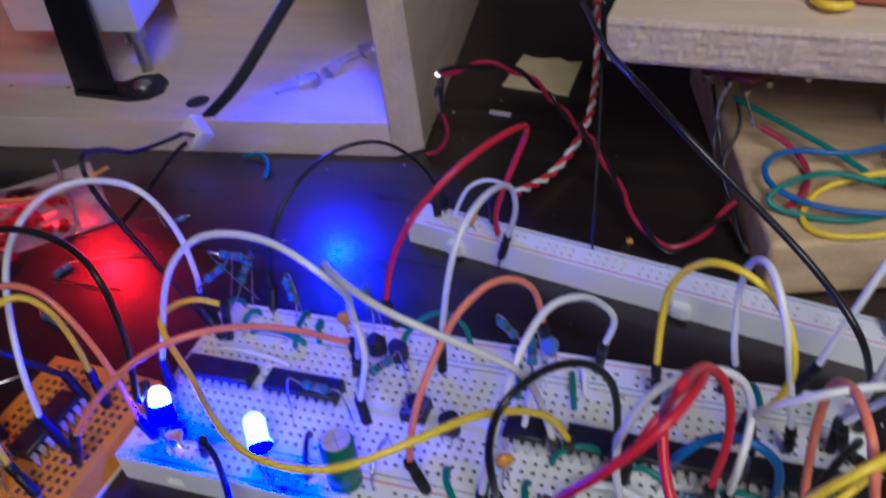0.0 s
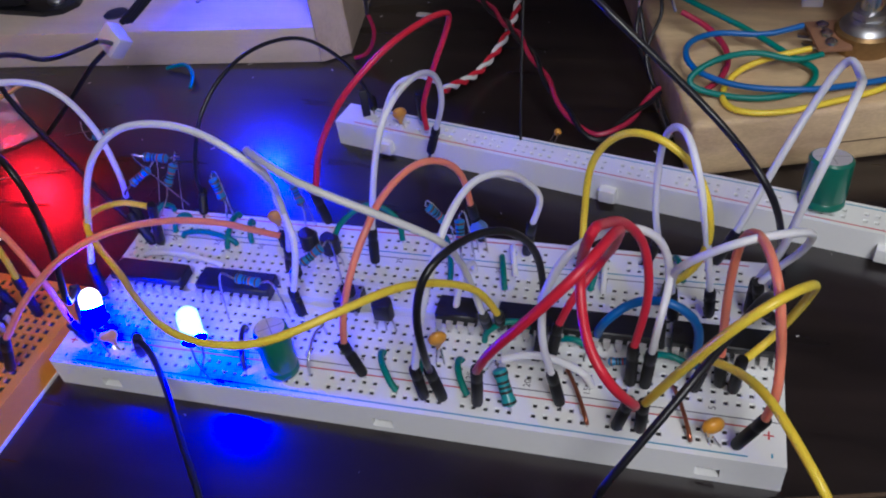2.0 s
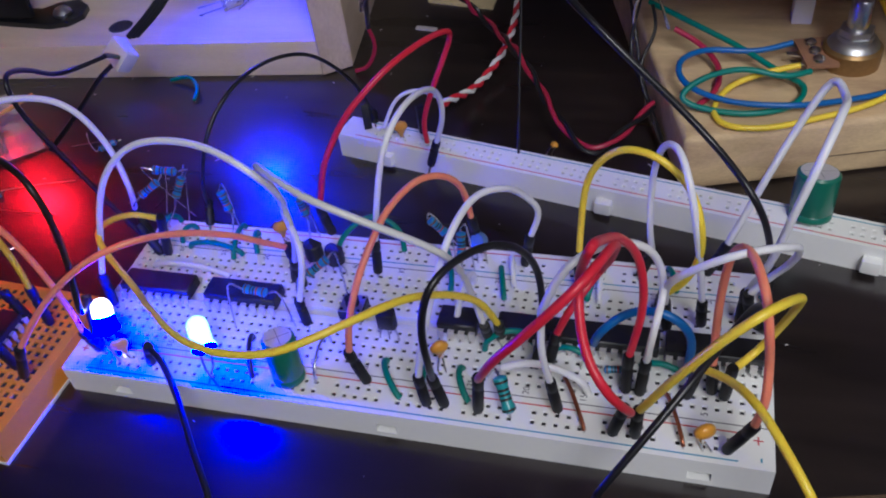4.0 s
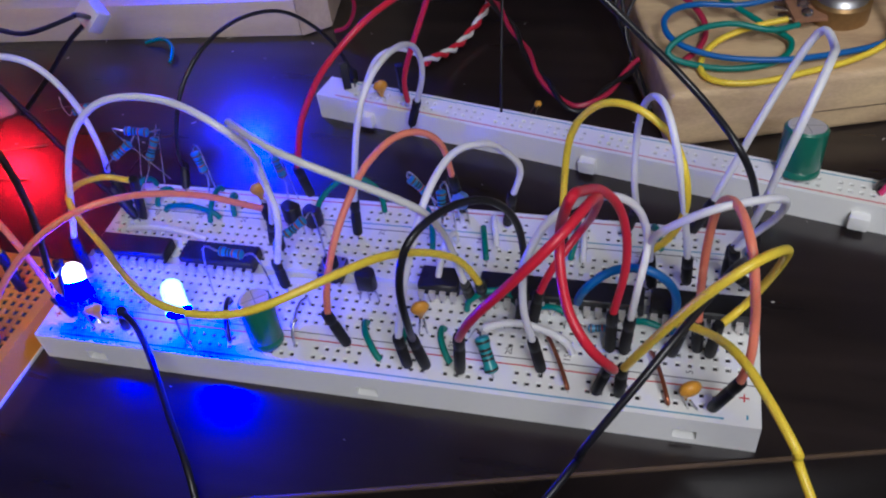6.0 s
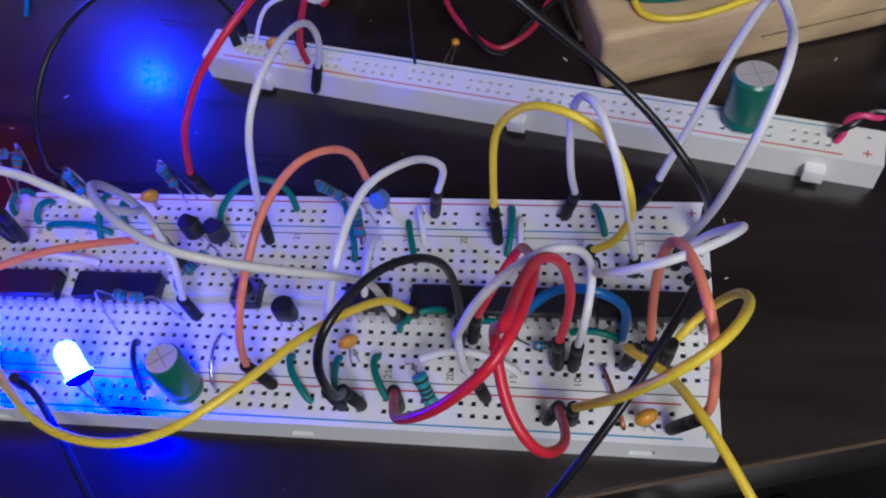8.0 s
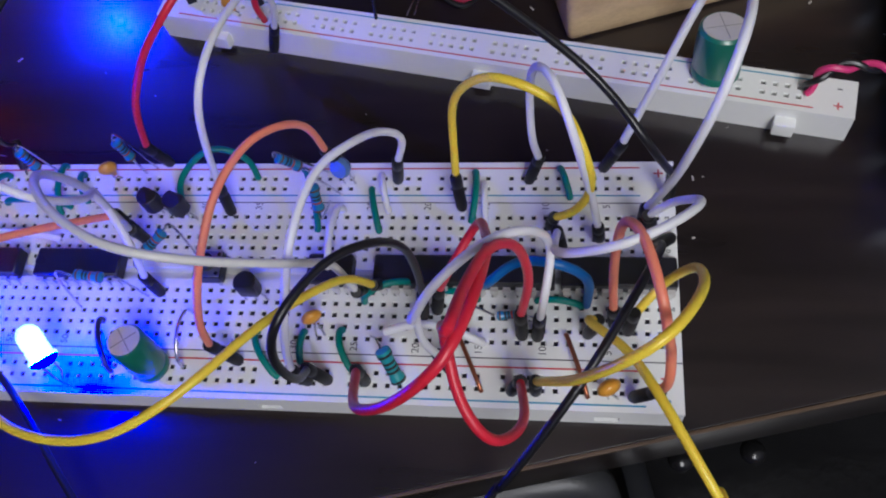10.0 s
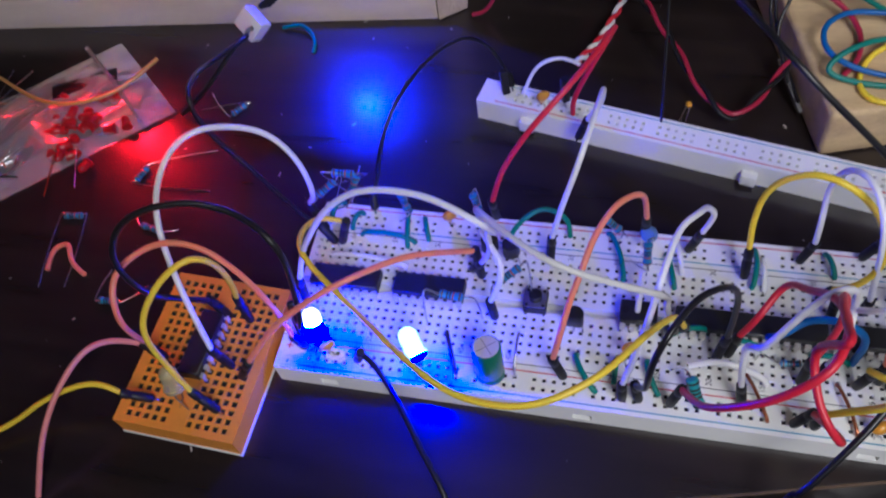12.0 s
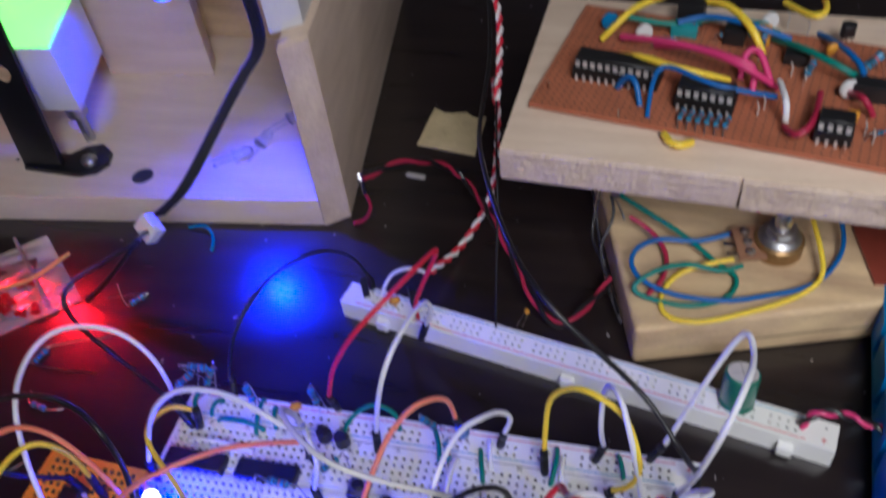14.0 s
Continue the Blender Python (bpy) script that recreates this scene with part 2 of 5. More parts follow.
def cord(pts, r, seg=10, n=8):
    """A supple wire: the curve through pts with its tightest bends relaxed."""
    path = spline(pts, n)
    for _ in range(9):
        path = [path[0]] + [(path[i - 1] + 2 * path[i] + path[i + 1]) / 4 for i in range(1, len(path) - 1)] + [path[-1]]
    return tube(path, r, seg)


def lettering(text, m, size, material, parent, name="printed_number", label=""):
    cu = bpy.data.curves.new("text", 'FONT')
    cu.body, cu.size, cu.align_x, cu.align_y = text, size, 'CENTER', 'CENTER'
    tmp = new("text", cu)
    dg = bpy.context.evaluated_depsgraph_get()
    me = bpy.data.meshes.new_from_object(tmp.evaluated_get(dg))
    bm = bmesh.new()
    bm.from_mesh(me)
    bpy.data.objects.remove(tmp)
    bpy.data.meshes.remove(me)
    bm.transform(m)
    return part(name, bm, material, parent, label, smooth=False)


def stripe(x0, y0, x1, y1, z, m=None):
    bm = mesh([(x0, y0, z), (x1, y0, z), (x1, y1, z), (x0, y1, z)], [(0, 1, 2, 3)])
    if m:
        bm.transform(m)
    return bm


def hole_face(rows, cols_of, x0, x1, y0, y1, z, m, groove=None, wide=0.62):
    """The top of a breadboard with square funnel holes that go down to metal contacts, their inner shade put into the
    colour. rows: y of the rows; cols_of(row): x of its holes.
    """
    vs, fs, mats = [], [], []
    P, o, i, d = 1.27, wide, wide - 0.19, 2.6

    def quad(a, b, c, e, k=0):
        n = len(vs)
        vs.extend((a, b, c, e))
        fs.append((n, n + 1, n + 2, n + 3))
        mats.append(k)

    def plate(xa, ya, xb, yb):
        if xb - xa > 1e-4 and yb - ya > 1e-4:
            quad((xa, ya, z), (xb, ya, z), (xb, yb, z), (xa, yb, z))

    rows = sorted(rows)
    last = y0
    for y in rows:
        if groove and last < groove[0] < y:
            plate(x0, last, x1, groove[0])
            last = groove[1]
        plate(x0, last, x1, y - P)
        last = y + P
        lx = x0
        for x in sorted(cols_of(y)):
            plate(lx, y - P, x - P, y + P)
            lx = x + P
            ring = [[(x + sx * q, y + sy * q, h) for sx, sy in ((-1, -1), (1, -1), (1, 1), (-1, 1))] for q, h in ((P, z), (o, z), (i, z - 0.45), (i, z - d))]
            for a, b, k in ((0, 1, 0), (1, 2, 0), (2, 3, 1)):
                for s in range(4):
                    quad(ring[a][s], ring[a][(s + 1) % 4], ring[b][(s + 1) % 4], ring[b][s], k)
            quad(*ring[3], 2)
        plate(lx, y - P, x1, y + P)
    plate(x0, last, x1, y1)
    if groove:
        ga, gb = groove
        for a, b in (((ga, z), (ga, z - 3)), ((ga, z - 3), (gb, z - 3)), ((gb, z - 3), (gb, z))):
            quad((x0, a[0], a[1]), (x1, a[0], a[1]), (x1, b[0], b[1]), (x0, b[0], b[1]))
    bm = bmesh.new()
    bv = [bm.verts.new(v) for v in vs]
    for f, k in zip(fs, mats):
        bm.faces.new([bv[j] for j in f]).material_index = k
    bm.transform(m)
    return bm


def shell(x0, x1, y0, y1, z, m, recesses=(), depth=16.0):
    """Side walls of a board with chamfered upper and rounded upright edges; recesses: (x, width, z0, z1) in the front wall."""
    bms = []
    back = [((x1, y0), (x1, y1)), ((x1, y1), (x0, y1)), ((x0, y1), (x0, y0))]
    for (ax, ay), (bx, by) in back:
        bms.append(mesh([(ax, ay, 0), (bx, by, 0), (bx, by, z), (ax, ay, z)], [(0, 1, 2, 3)]))
    xs = [x0]
    for x, w, *_ in sorted(recesses):
        xs += [x - w / 2, x + w / 2]
    xs.append(x1)
    for k in range(0, len(xs), 2):
        bms.append(mesh([(xs[k], y0, 0), (xs[k + 1], y0, 0), (xs[k + 1], y0, z), (xs[k], y0, z)], [(0, 1, 2, 3)]))
    for x, w, za, zb in recesses:
        a, b, i = x - w / 2, x + w / 2, y0 + depth
        bms.append(mesh([(a, y0, 0), (b, y0, 0), (b, y0, za), (a, y0, za), (a, y0, zb), (b, y0, zb), (b, y0, z), (a, y0, z), (a, i, za), (b, i, za), (b, i, zb), (a, i, zb)],
                        [(0, 1, 2, 3), (4, 5, 6, 7), (3, 2, 9, 8), (5, 4, 11, 10), (8, 9, 10, 11), (3, 8, 11, 4), (9, 2, 5, 10)]))
    bm = join(*bms)
    bm.transform(m)
    return bm


# ---- the room and the table ----


def slab(name, a, b, material, label, category, bevel=0.0):
    bm = prism([(a[0], a[1]), (b[0], a[1]), (b[0], b[1]), (a[0], b[1])], a[2], b[2], bevel)
    return tagged(part(name, bm, material), label, category, kind="structure")


# plain unseen room, added to close the place and bounce light
slab("floor", (-1500, -580, -760), (430, 1500, -740), FLOOR_DARK, "dark floor of the room under the table", "floor")
slab("ceiling", (-1500, -580, 1660), (430, 1500, 1680), CEILING_PAINT, "plain pale ceiling of the room", "ceiling")
slab("wall_north", (-1500, 1500, -740), (430, 1560, 1660), WALL_PAINT, "plain painted wall behind the table", "wall")
# this wall is added too; its opening frames the key lamp
south = join(prism([(-1500, -580), (430, -580), (430, -520), (-1500, -520)], -740, 340),
             prism([(-1500, -580), (430, -580), (430, -520), (-1500, -520)], 860, 1660),
             prism([(-1500, -580), (60, -580), (60, -520), (-1500, -520)], 340, 860))
tagged(part("wall_south", south, WALL_PAINT), "added unseen wall with an opening for the key lamp", "wall", kind="structure")
slab("wall_west", (-1560, -580, -740), (-1500, 1500, 1660), WALL_PAINT, "plain painted side wall of the room", "wall")
slab("wall_east", (430, -580, -740), (490, 1560, 1660), WALL_PAINT, "plain painted side wall of the room", "wall")

# the front edge of the table runs askew to the breadboard
EDGE = 14.4
ca, sa = math.cos(radians(EDGE)), math.sin(radians(EDGE))


def on_table(u, v):
    """A place in the table's own directions: u along its front edge, v inward from it."""
    return (14 + u * ca - v * sa, -47.2 + u * sa + v * ca)


table = thing("table", "dark brown laminate table with a thin brown edge band", "table", (0, 0, 0))
part("tabletop", prism([on_table(-520, 0.8), on_table(400, 0.8), on_table(400, 640), on_table(-520, 640)], -22, 0, 0.4), TABLE_DARK, table)
part("edge_band", prism([on_table(-520, 0), on_table(400, 0), on_table(400, 0.75), on_table(-520, 0.75)], -1.0, -0.12, 0.1), EDGE_BROWN, table, "thin worn brown edge band")
for u, v in ((-480, 40), (375, 40), (-480, 600), (375, 600)):
    x, y = on_table(u, v)
    part("leg", box((50, 50, 717.5), at(x, y, -739.5, 0, 0, EDGE), 2), TABLE_DARK, table)

# the black chair that is pushed under the table; its top shows past the edge
seat = thing("chair", "glossy black vinyl chair pushed under the table edge", "chair", (110, -30, -740))
part("seat", box((200, 130, 40), at(*on_table(165, 18), -104, 0, 0, EDGE), 12, 4), LEATHER, seat, "glossy creased vinyl seat")
part("armrest", cord([(-30, -46, -66), (10, -38, -64), (40, -31.5, -62), (58, -27.5, -62), (68, -28, -66), (70, -40, -82)], 6.5, 16), GREY_VINYL, seat, "grey padded armrest")
part("arm_bracket", box((7, 60, 60), at(78, -22, -124, 0, 0, EDGE), 2), STEEL_BLACK, seat)
for u, v in ((90, -30), (240, -30), (90, 66), (240, 66)):
    part("leg", box((20, 20, 640), at(*on_table(u, v), -739.5), 3), STEEL_BLACK, seat)
# bumps added in place of two glints on the dark vinyl
for q in ((108.9, -17.4, -63), (90.3, -20.2, -63)):
    part("glint_bump", turned([(3.4, 0), (3.2, 0.8), (2.0, 1.8), (0.3, 2.2)], at(q[0], q[1], -64.2), 16), LEATHER, seat, "added shiny black bump standing in for a glint")
part("seam_bead", cord([(84, -6, -64), (110, 0, -63.6), (150, 10, -63.6), (200, 24, -64)], 1.6, 8), LEATHER, seat, "raised seam")

# ---- the large breadboard ----
TOP = 8.5
XE, YF, YB = 82.6, -27.4, 27.5
BLOCK_ROWS = [s * (3.81 + 2.54 * k) for s in (1, -1) for k in range(5)]
RAIL_ROWS = [23.6, 21.06, -21.06, -23.6]


def column(n):
    return 78.74 - (n - 1) * 2.54


def board_columns(y):
    if abs(y) < 18:
        return [column(n) for n in range(1, 64)]
    return [column(n) for n in range(3, 62) if (n - 3) % 6 != 5]


board = thing("breadboard", "large white solderless breadboard full of jumper wires", "breadboard", (0, 0, 0))
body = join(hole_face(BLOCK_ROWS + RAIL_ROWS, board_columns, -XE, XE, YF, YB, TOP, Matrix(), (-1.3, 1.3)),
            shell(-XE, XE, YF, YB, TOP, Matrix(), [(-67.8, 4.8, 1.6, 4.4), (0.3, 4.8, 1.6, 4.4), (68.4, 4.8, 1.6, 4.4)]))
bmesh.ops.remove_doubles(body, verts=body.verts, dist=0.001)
part("body", body, [BOARD_WHITE, HOLE_SHADE, CONTACT_SHADED], board, smooth=False)
for y in (17.4, -17.4):
    part("seam", stripe(-XE, y - 0.12, XE, y + 0.12, TOP + 0.03), INK_GREY, board, "dark seam between the rail and the block")
for y, m, n in ((26.0, INK_RED, "red_line"), (19.2, INK_BLUE, "blue_line"), (-19.2, INK_RED, "red_line"), (-26.1, INK_BLUE, "blue_line")):
    part(n, stripe(-76, y - 0.17, 75.5, y + 0.17, TOP + 0.03), m, board)
for n in range(5, 64, 5):
    for y in (16.6, -15.7):
        lettering(str(n), at(column(n), y, TOP + 0.03, 0, 0, 90), 2.1, INK_GREY, board)
for k, c in enumerate("jihgfedcba"):
    for x in (80.6, -80.6):
        lettering(c, at(x, sorted(BLOCK_ROWS)[k], TOP + 0.03, 0, 0, 90), 1.9, INK_GREY, board, "printed_letter")
for x in (79.6, -79.6):
    for y, c, m in ((24.6, "+", INK_RED), (20.0, "-", INK_BLUE), (-20.6, "+", INK_RED), (-25.2, "-", INK_BLUE)):
        lettering(c, at(x, y, TOP + 0.03, 0, 0, 90), 4.2, m, board, "printed_sign")

# ---- the torn-off power rail behind it ----
RAIL = at(-44.6, 72.2, 0, 0, 0, -11.8)
rail = thing("power_rail_strip", "narrow white breadboard power rail strip lying apart", "breadboard", (40, 60, 0))


def rail_columns(y):
    return [12 + 2.54 * k for k in range(0, 58) if k % 6 != 5]


rb = join(hole_face([3.6, 6.14], rail_columns, 0, 168.6, 0, 9.7, TOP, RAIL), shell(0, 168.6, 0, 9.7, TOP, RAIL))
bmesh.ops.remove_doubles(rb, verts=rb.verts, dist=0.001)
part("body", rb, [BOARD_WHITE, HOLE_SHADE_PALE, HOLE_SHADE_PALE], rail, smooth=False)
for y, m, n in ((1.3, INK_RED, "red_line"), (8.5, INK_BLUE, "blue_line")):
    part(n, stripe(6, y - 0.17, 160, y + 0.17, TOP + 0.03, RAIL), m, rail)
for u in (17.5, 86.4, 155.2):
    part("tab", box((4.6, 2.6, 4.0), RAIL @ at(u, -1.25, 1.6), 0.4), BOARD_WHITE, rail, "square joining tab")
lettering("+", RAIL @ at(165, 2.4, TOP + 0.03), 4, INK_RED, rail, "printed_sign")
lettering("-", RAIL @ at(165, 7.4, TOP + 0.03), 4, INK_GREY, rail, "printed_sign")

# ---- the small orange breadboard ----
MINI = at(-103.2, -26.3, 0, 0, 0, -2.6)
mini = thing("mini_breadboard", "small orange solderless breadboard with white foam backing", "breadboard", (-103, -26, 0))
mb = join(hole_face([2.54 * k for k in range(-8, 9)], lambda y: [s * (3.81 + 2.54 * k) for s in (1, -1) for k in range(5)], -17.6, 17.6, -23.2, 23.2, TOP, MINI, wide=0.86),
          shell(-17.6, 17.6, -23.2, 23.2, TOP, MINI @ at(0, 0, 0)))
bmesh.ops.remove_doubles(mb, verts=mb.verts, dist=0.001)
part("body", mb, [ORANGE_PLASTIC, HOLE_SHADE, CONTACT_SHADED], mini, smooth=False)
part("groove", stripe(-1.0, -23, 1.0, 23, TOP + 0.02, MINI), ORANGE_PLASTIC, mini)
part("foam_pad", box((35.8, 47.0, 0.9), MINI @ at(0, 0, 0.01), 0.1), FOAM_WHITE, mini, "white foam backing sheet")

# ---- chips, switches and small parts on the boards ----


def chip(m, pins, label, width=6.4, length=None, height=3.4, lift=1.4):
    """A dual in-line chip, its long side along the x axis of m; m stands on the board."""
    n = pins // 2
    length = length or n * 2.54 - 0.6
    c = m.translation
    ob = thing("chip", label, "integrated circuit", c, "chips on the boards")
    bd = box((length, width, height), m @ at(0, 0, lift), 0.35, 1)
    part("body", bd, CHIP_BLACK, ob)
    part("notch", turned([(1.1, 0), (1.1, 0.06)], m @ at(-length / 2 + 1.2, 0, lift + height), 14), PLUG_BLACK, ob)
    for k in range(n):
        x = (k - (n - 1) / 2) * 2.54
        for s in (1, -1):
            pin = join(box((1.5, 0.9, 0.25), m @ at(x, s * (width / 2 + 0.35), lift + 1.5)), box((1.5, 0.25, 2.0), m @ at(x, s * (width / 2 + 0.75), lift - 0.3)), box((0.6, 0.25, 1.4), m @ at(x, s * (width / 2 + 0.75), lift - 1.6)))
            part("pin", pin, PIN_PALE, ob, smooth=False)
    return ob


chip(at(-68.6, 0.4, TOP), 16, "black sixteen-pin chip across the breadboard groove")
chip(at(-44.6, 0.4, TOP), 16, "black sixteen-pin chip across the breadboard groove")
chip(at(11.8, -0.3, TOP), 8, "short black eight-pin chip on the breadboard")
chip(at(39.6, -0.3, TOP), 28, "long black chip across the breadboard groove", length=37)
chip(at(70.6, -0.3, TOP), 18, "black chip at the end of the breadboard", length=22.5)
chip(MINI @ at(0, 1.2, TOP, 0, 0, 90), 16, "black chip across the orange breadboard", length=19.5)


def transistor(x, y, label, rz=0, z=TOP + 4.4):
    ob = thing("transistor", label, "transistor", (x, y, TOP), "small transistors")
    prof = [(2.4 * math.cos(radians(a)), 2.4 * math.sin(radians(a))) for a in range(-40, 221, 20)]
    bd = prism(prof, 0, 4.8, 0.2, 1)
    bd.transform(at(x, y, z, 0, 0, rz))
    part("body", bd, CHIP_BLACK, ob)
    m = at(x, y, 0, 0, 0, rz)
    for k in (-1, 0, 1):
        part("lead", tube([m @ Vector((k * 1.27, 0, z)), m @ Vector((k * 2.2, -0.3, z - 2.2)), m @ Vector((k * 2.54, -0.4, TOP - 2))], 0.25, 6), SILVER, ob)


transistor(-4.3, -5.6, "black transistor standing on bare leads")
transistor(*(-29.9, 14.4, 15)[:2], "black transistor among the back jumpers", 160)
transistor(*(-23.8, 13.5, 15)[:2], "black transistor among the back jumpers", 160)


def button(x, y):
    ob = thing("push_button", "tiny black push button with a metal plate", "button", (x, y, TOP))
    part("housing", box((6.2, 6.2, 3.2), at(x, y, TOP + 0.3), 0.3, 1), CHIP_BLACK, ob)
    part("plate", box((5.8, 5.8, 0.25), at(x, y, TOP + 3.55)), STEEL, ob, "metal cover plate")
    part("stem", turned([(1.75, 0), (1.75, 2.0), (1.5, 2.2)], at(x, y, TOP + 3.8), 18), PLUG_BLACK, ob, "round black button stem")
    for sx in (-1, 1):
        for sy in (-1, 1):
            part("rivet", turned([(0.45, 0), (0.3, 0.25)], at(x + sx * 2.2, y + sy * 2.2, TOP + 3.8), 8), PLUG_BLACK, ob)
            part("leg", box((0.7, 0.3, 3), at(x + sx * 2.4, y + sy * 3.3, TOP - 1.5)), SILVER, ob, smooth=False)


button(-15.3, 0.6)


def led(tip, base, lit, label):
    """A round five-millimetre light-emitting diode; base is the underside of its flange."""
    t, b = Vector(tip), Vector(base)
    m = along(b, t)
    ob = thing("led", label, "led", (b.x, b.y, TOP), "leds on the boards")
    dome = [(2.45, 0.9), (2.45, 5.6)] + [(2.45 * math.cos(radians(a)), 5.6 + 2.45 * math.sin(radians(a))) for a in (20, 40, 60, 78)]
    if lit:
        part("lower_lens", turned([(2.4, 0.9), (2.45, 3.1)], m, 24), lit if lit is LED_LIT else LED_HOT_CYAN, ob, "glowing lower lens")
        part("dome", turned([(1.2, 3.1), (2.0, 3.15), (2.46, 3.6)] + dome[1:], m, 24), LED_HOT if lit is LED_LIT else LED_HOT_CYAN, ob, "white-hot glowing dome")
    else:
        part("dome", turned(dome, m, 24), LED_YELLOW, ob)
    part("flange", turned([(2.9, 0.1), (2.95, 0.5), (2.9, 0.9)], m, 24), (LED_HOT_CYAN if lit is LED_PALE else lit) or LED_YELLOW, ob)
    # emissive bulge added below the flange to cast the blue pool
    if lit:
        part("underside", turned([(0.4, -1.1), (1.5, -0.8), (2.3, -0.3), (2.7, 0.06)], m, 24), lit, ob, "added emitter for the blue pool on the board")
    for s in (-1, 1):
        p = m @ Vector((s * 1.27, 0, 0))
        part("lead", tube([p, (p.x + s * 0.4, p.y - 1.0, (p.z + TOP) / 2), (b.x + s * 2.0, b.y - 2.6, TOP - 1.5)], 0.27, 6), SILVER, ob)


led((-71.8, -16.5, 24.5), (-69.7, -20.9, 17.3), LED_LIT, "lit blue light-emitting diode with a white-hot dome")
led((-46.5, -17.3, 24.3), (-41.6, -24.1, 19.6), LED_PALE, "lit blue light-emitting diode leaning on its leads")
led((-103.5, -38.8, 24), (-103.1, -40.6, 17), None, "unlit clear yellowish diode on the orange breadboard")


def capacitor(top, base, r, label):
    t, b = Vector(top), Vector(base)
    m, h = along(b, t), (t - b).length
    ob = thing("capacitor", label, "capacitor", base, "electrolytic capacitors")
    part("sleeve", turned([(r * 0.9, 0), (r, 0.5), (r, 1.6), (r * 0.94, 2.1), (r, 2.6), (r, h - 0.6), (r * 0.9, h)], m, 32), CAP_GREEN, ob)
    part("lid", turned([(r * 0.86, h - 0.05), (r * 0.86, h + 0.1)], m, 32), CAP_TOP, ob, "scored aluminium top")
    for a in (20, 110):
        part("score", box((r * 1.5, 0.22, 0.05), m @ at(0, 0, h + 0.1, 0, 0, a)), CAP_SCORE, ob, smooth=False)
    n, a0 = 6, 200
    arc = [radians(a0 + k * 9) for k in range(n)]
    vs = [(1.008 * r * math.cos(a), 1.008 * r * math.sin(a), z) for z in (2.8, h - 0.8) for a in arc]
    sb = mesh(vs, [(k, k + 1, n + k + 1, n + k) for k in range(n - 1)])
    sb.transform(m)
    part("stripe", sb, CAP_STRIPE, ob, "pale polarity stripe")
    for k in range(3):
        a = radians(330 + 10 * k)
        part("printed_bar", box((0.9, 0.05, h * 0.45), m @ at(1.006 * r * math.cos(a), 1.006 * r * math.sin(a), h * 0.3, 0, 0, math.degrees(a) + 90)), CAP_STRIPE, ob, smooth=False)
    for s in (-1, 1):
        part("lead", tube([m @ Vector((s * r * 0.4, 0, 0.1)), m @ Vector((s * r * 0.4, 0, -2.0))], 0.3, 6), SILVER, ob)


capacitor((-24.4, -20.4, 22.4), (-24.0, -21.6, 9.2), 3.8, "green electrolytic capacitor standing on the breadboard")
capacitor((92.8, 52.6, 21.6), (92.4, 50.2, 8.9), 5.3, "green electrolytic capacitor on the power rail strip")


def drop(x, y, z, label, r=1.9, rz=30, foot=None):
    """A small ceramic capacitor, a flattened drop on two wires."""
    ob = thing("ceramic_capacitor", label, "capacitor", (x, y, TOP), "ceramic capacitors")
    prof = [(0.4, -4.2), (0.7, -3.0), (1.2, -1.8), (r * 1.05, -0.2), (r * 1.15, 0.6), (r * 0.95, 1.7), (r * 0.5, 2.4), (0.1, 2.6)]
    bm = turned(prof, Matrix.Diagonal((1, 0.62, 1, 1)), 16)
    bm.transform(at(x, y, z, 14, 0, rz))
    part("body", bm, DROP_TAN, ob)
    fx, fy = foot or (x + 0.5, y - 1)
    for s in (-1, 1):
        part("lead", tube([(x + s * 0.4, y, z - 3.4), (fx + s * 1.2, fy, TOP - 1.5)], 0.25, 6), SILVER, ob)


drop(*(10.2, -12.1, 15.1), "orange ceramic drop capacitor on the breadboard", foot=(10.6, -14.1, 9)[:2])
drop(*(68.3, -24.3, 14.2), "orange ceramic drop capacitor by the power rail", r=2.1, foot=(70.1, -25, 9)[:2])
drop(*(-68, -21.2, 12.5), "tan ceramic capacitor beside the lit diode", foot=(-65.8, -22.5, 9)[:2])
drop(*(-43.3, 23.6, 13), "orange ceramic capacitor at the back rail", foot=(-42.2, 24, 9)[:2])
drop(*(-23, 71.3, 13), "orange ceramic capacitor on the power rail strip", foot=(-23.3, 72.7, 9)[:2])


bead = thing("disc_capacitor", "small round pale blue component at the back rail", "capacitor", (12.5, 22.5, TOP))
part("disc", turned([(0.3, -1.3), (2.0, -1.1), (2.4, 0), (2.0, 1.1), (0.3, 1.3)], at(12.5, 21.0, 17.5, 60, 0, -20), 16), surface("pale_blue_coat", (0.12, 0.22, 0.5), 0.3, vary=0.2, coat=0.3), bead)
for s in (-1, 1):
    part("lead", tube([(12.5 + s * 1.0, 21.4, 15.8), (12.5 + s * 1.27, 22.5, 7)], 0.27, 6), SILVER, bead)


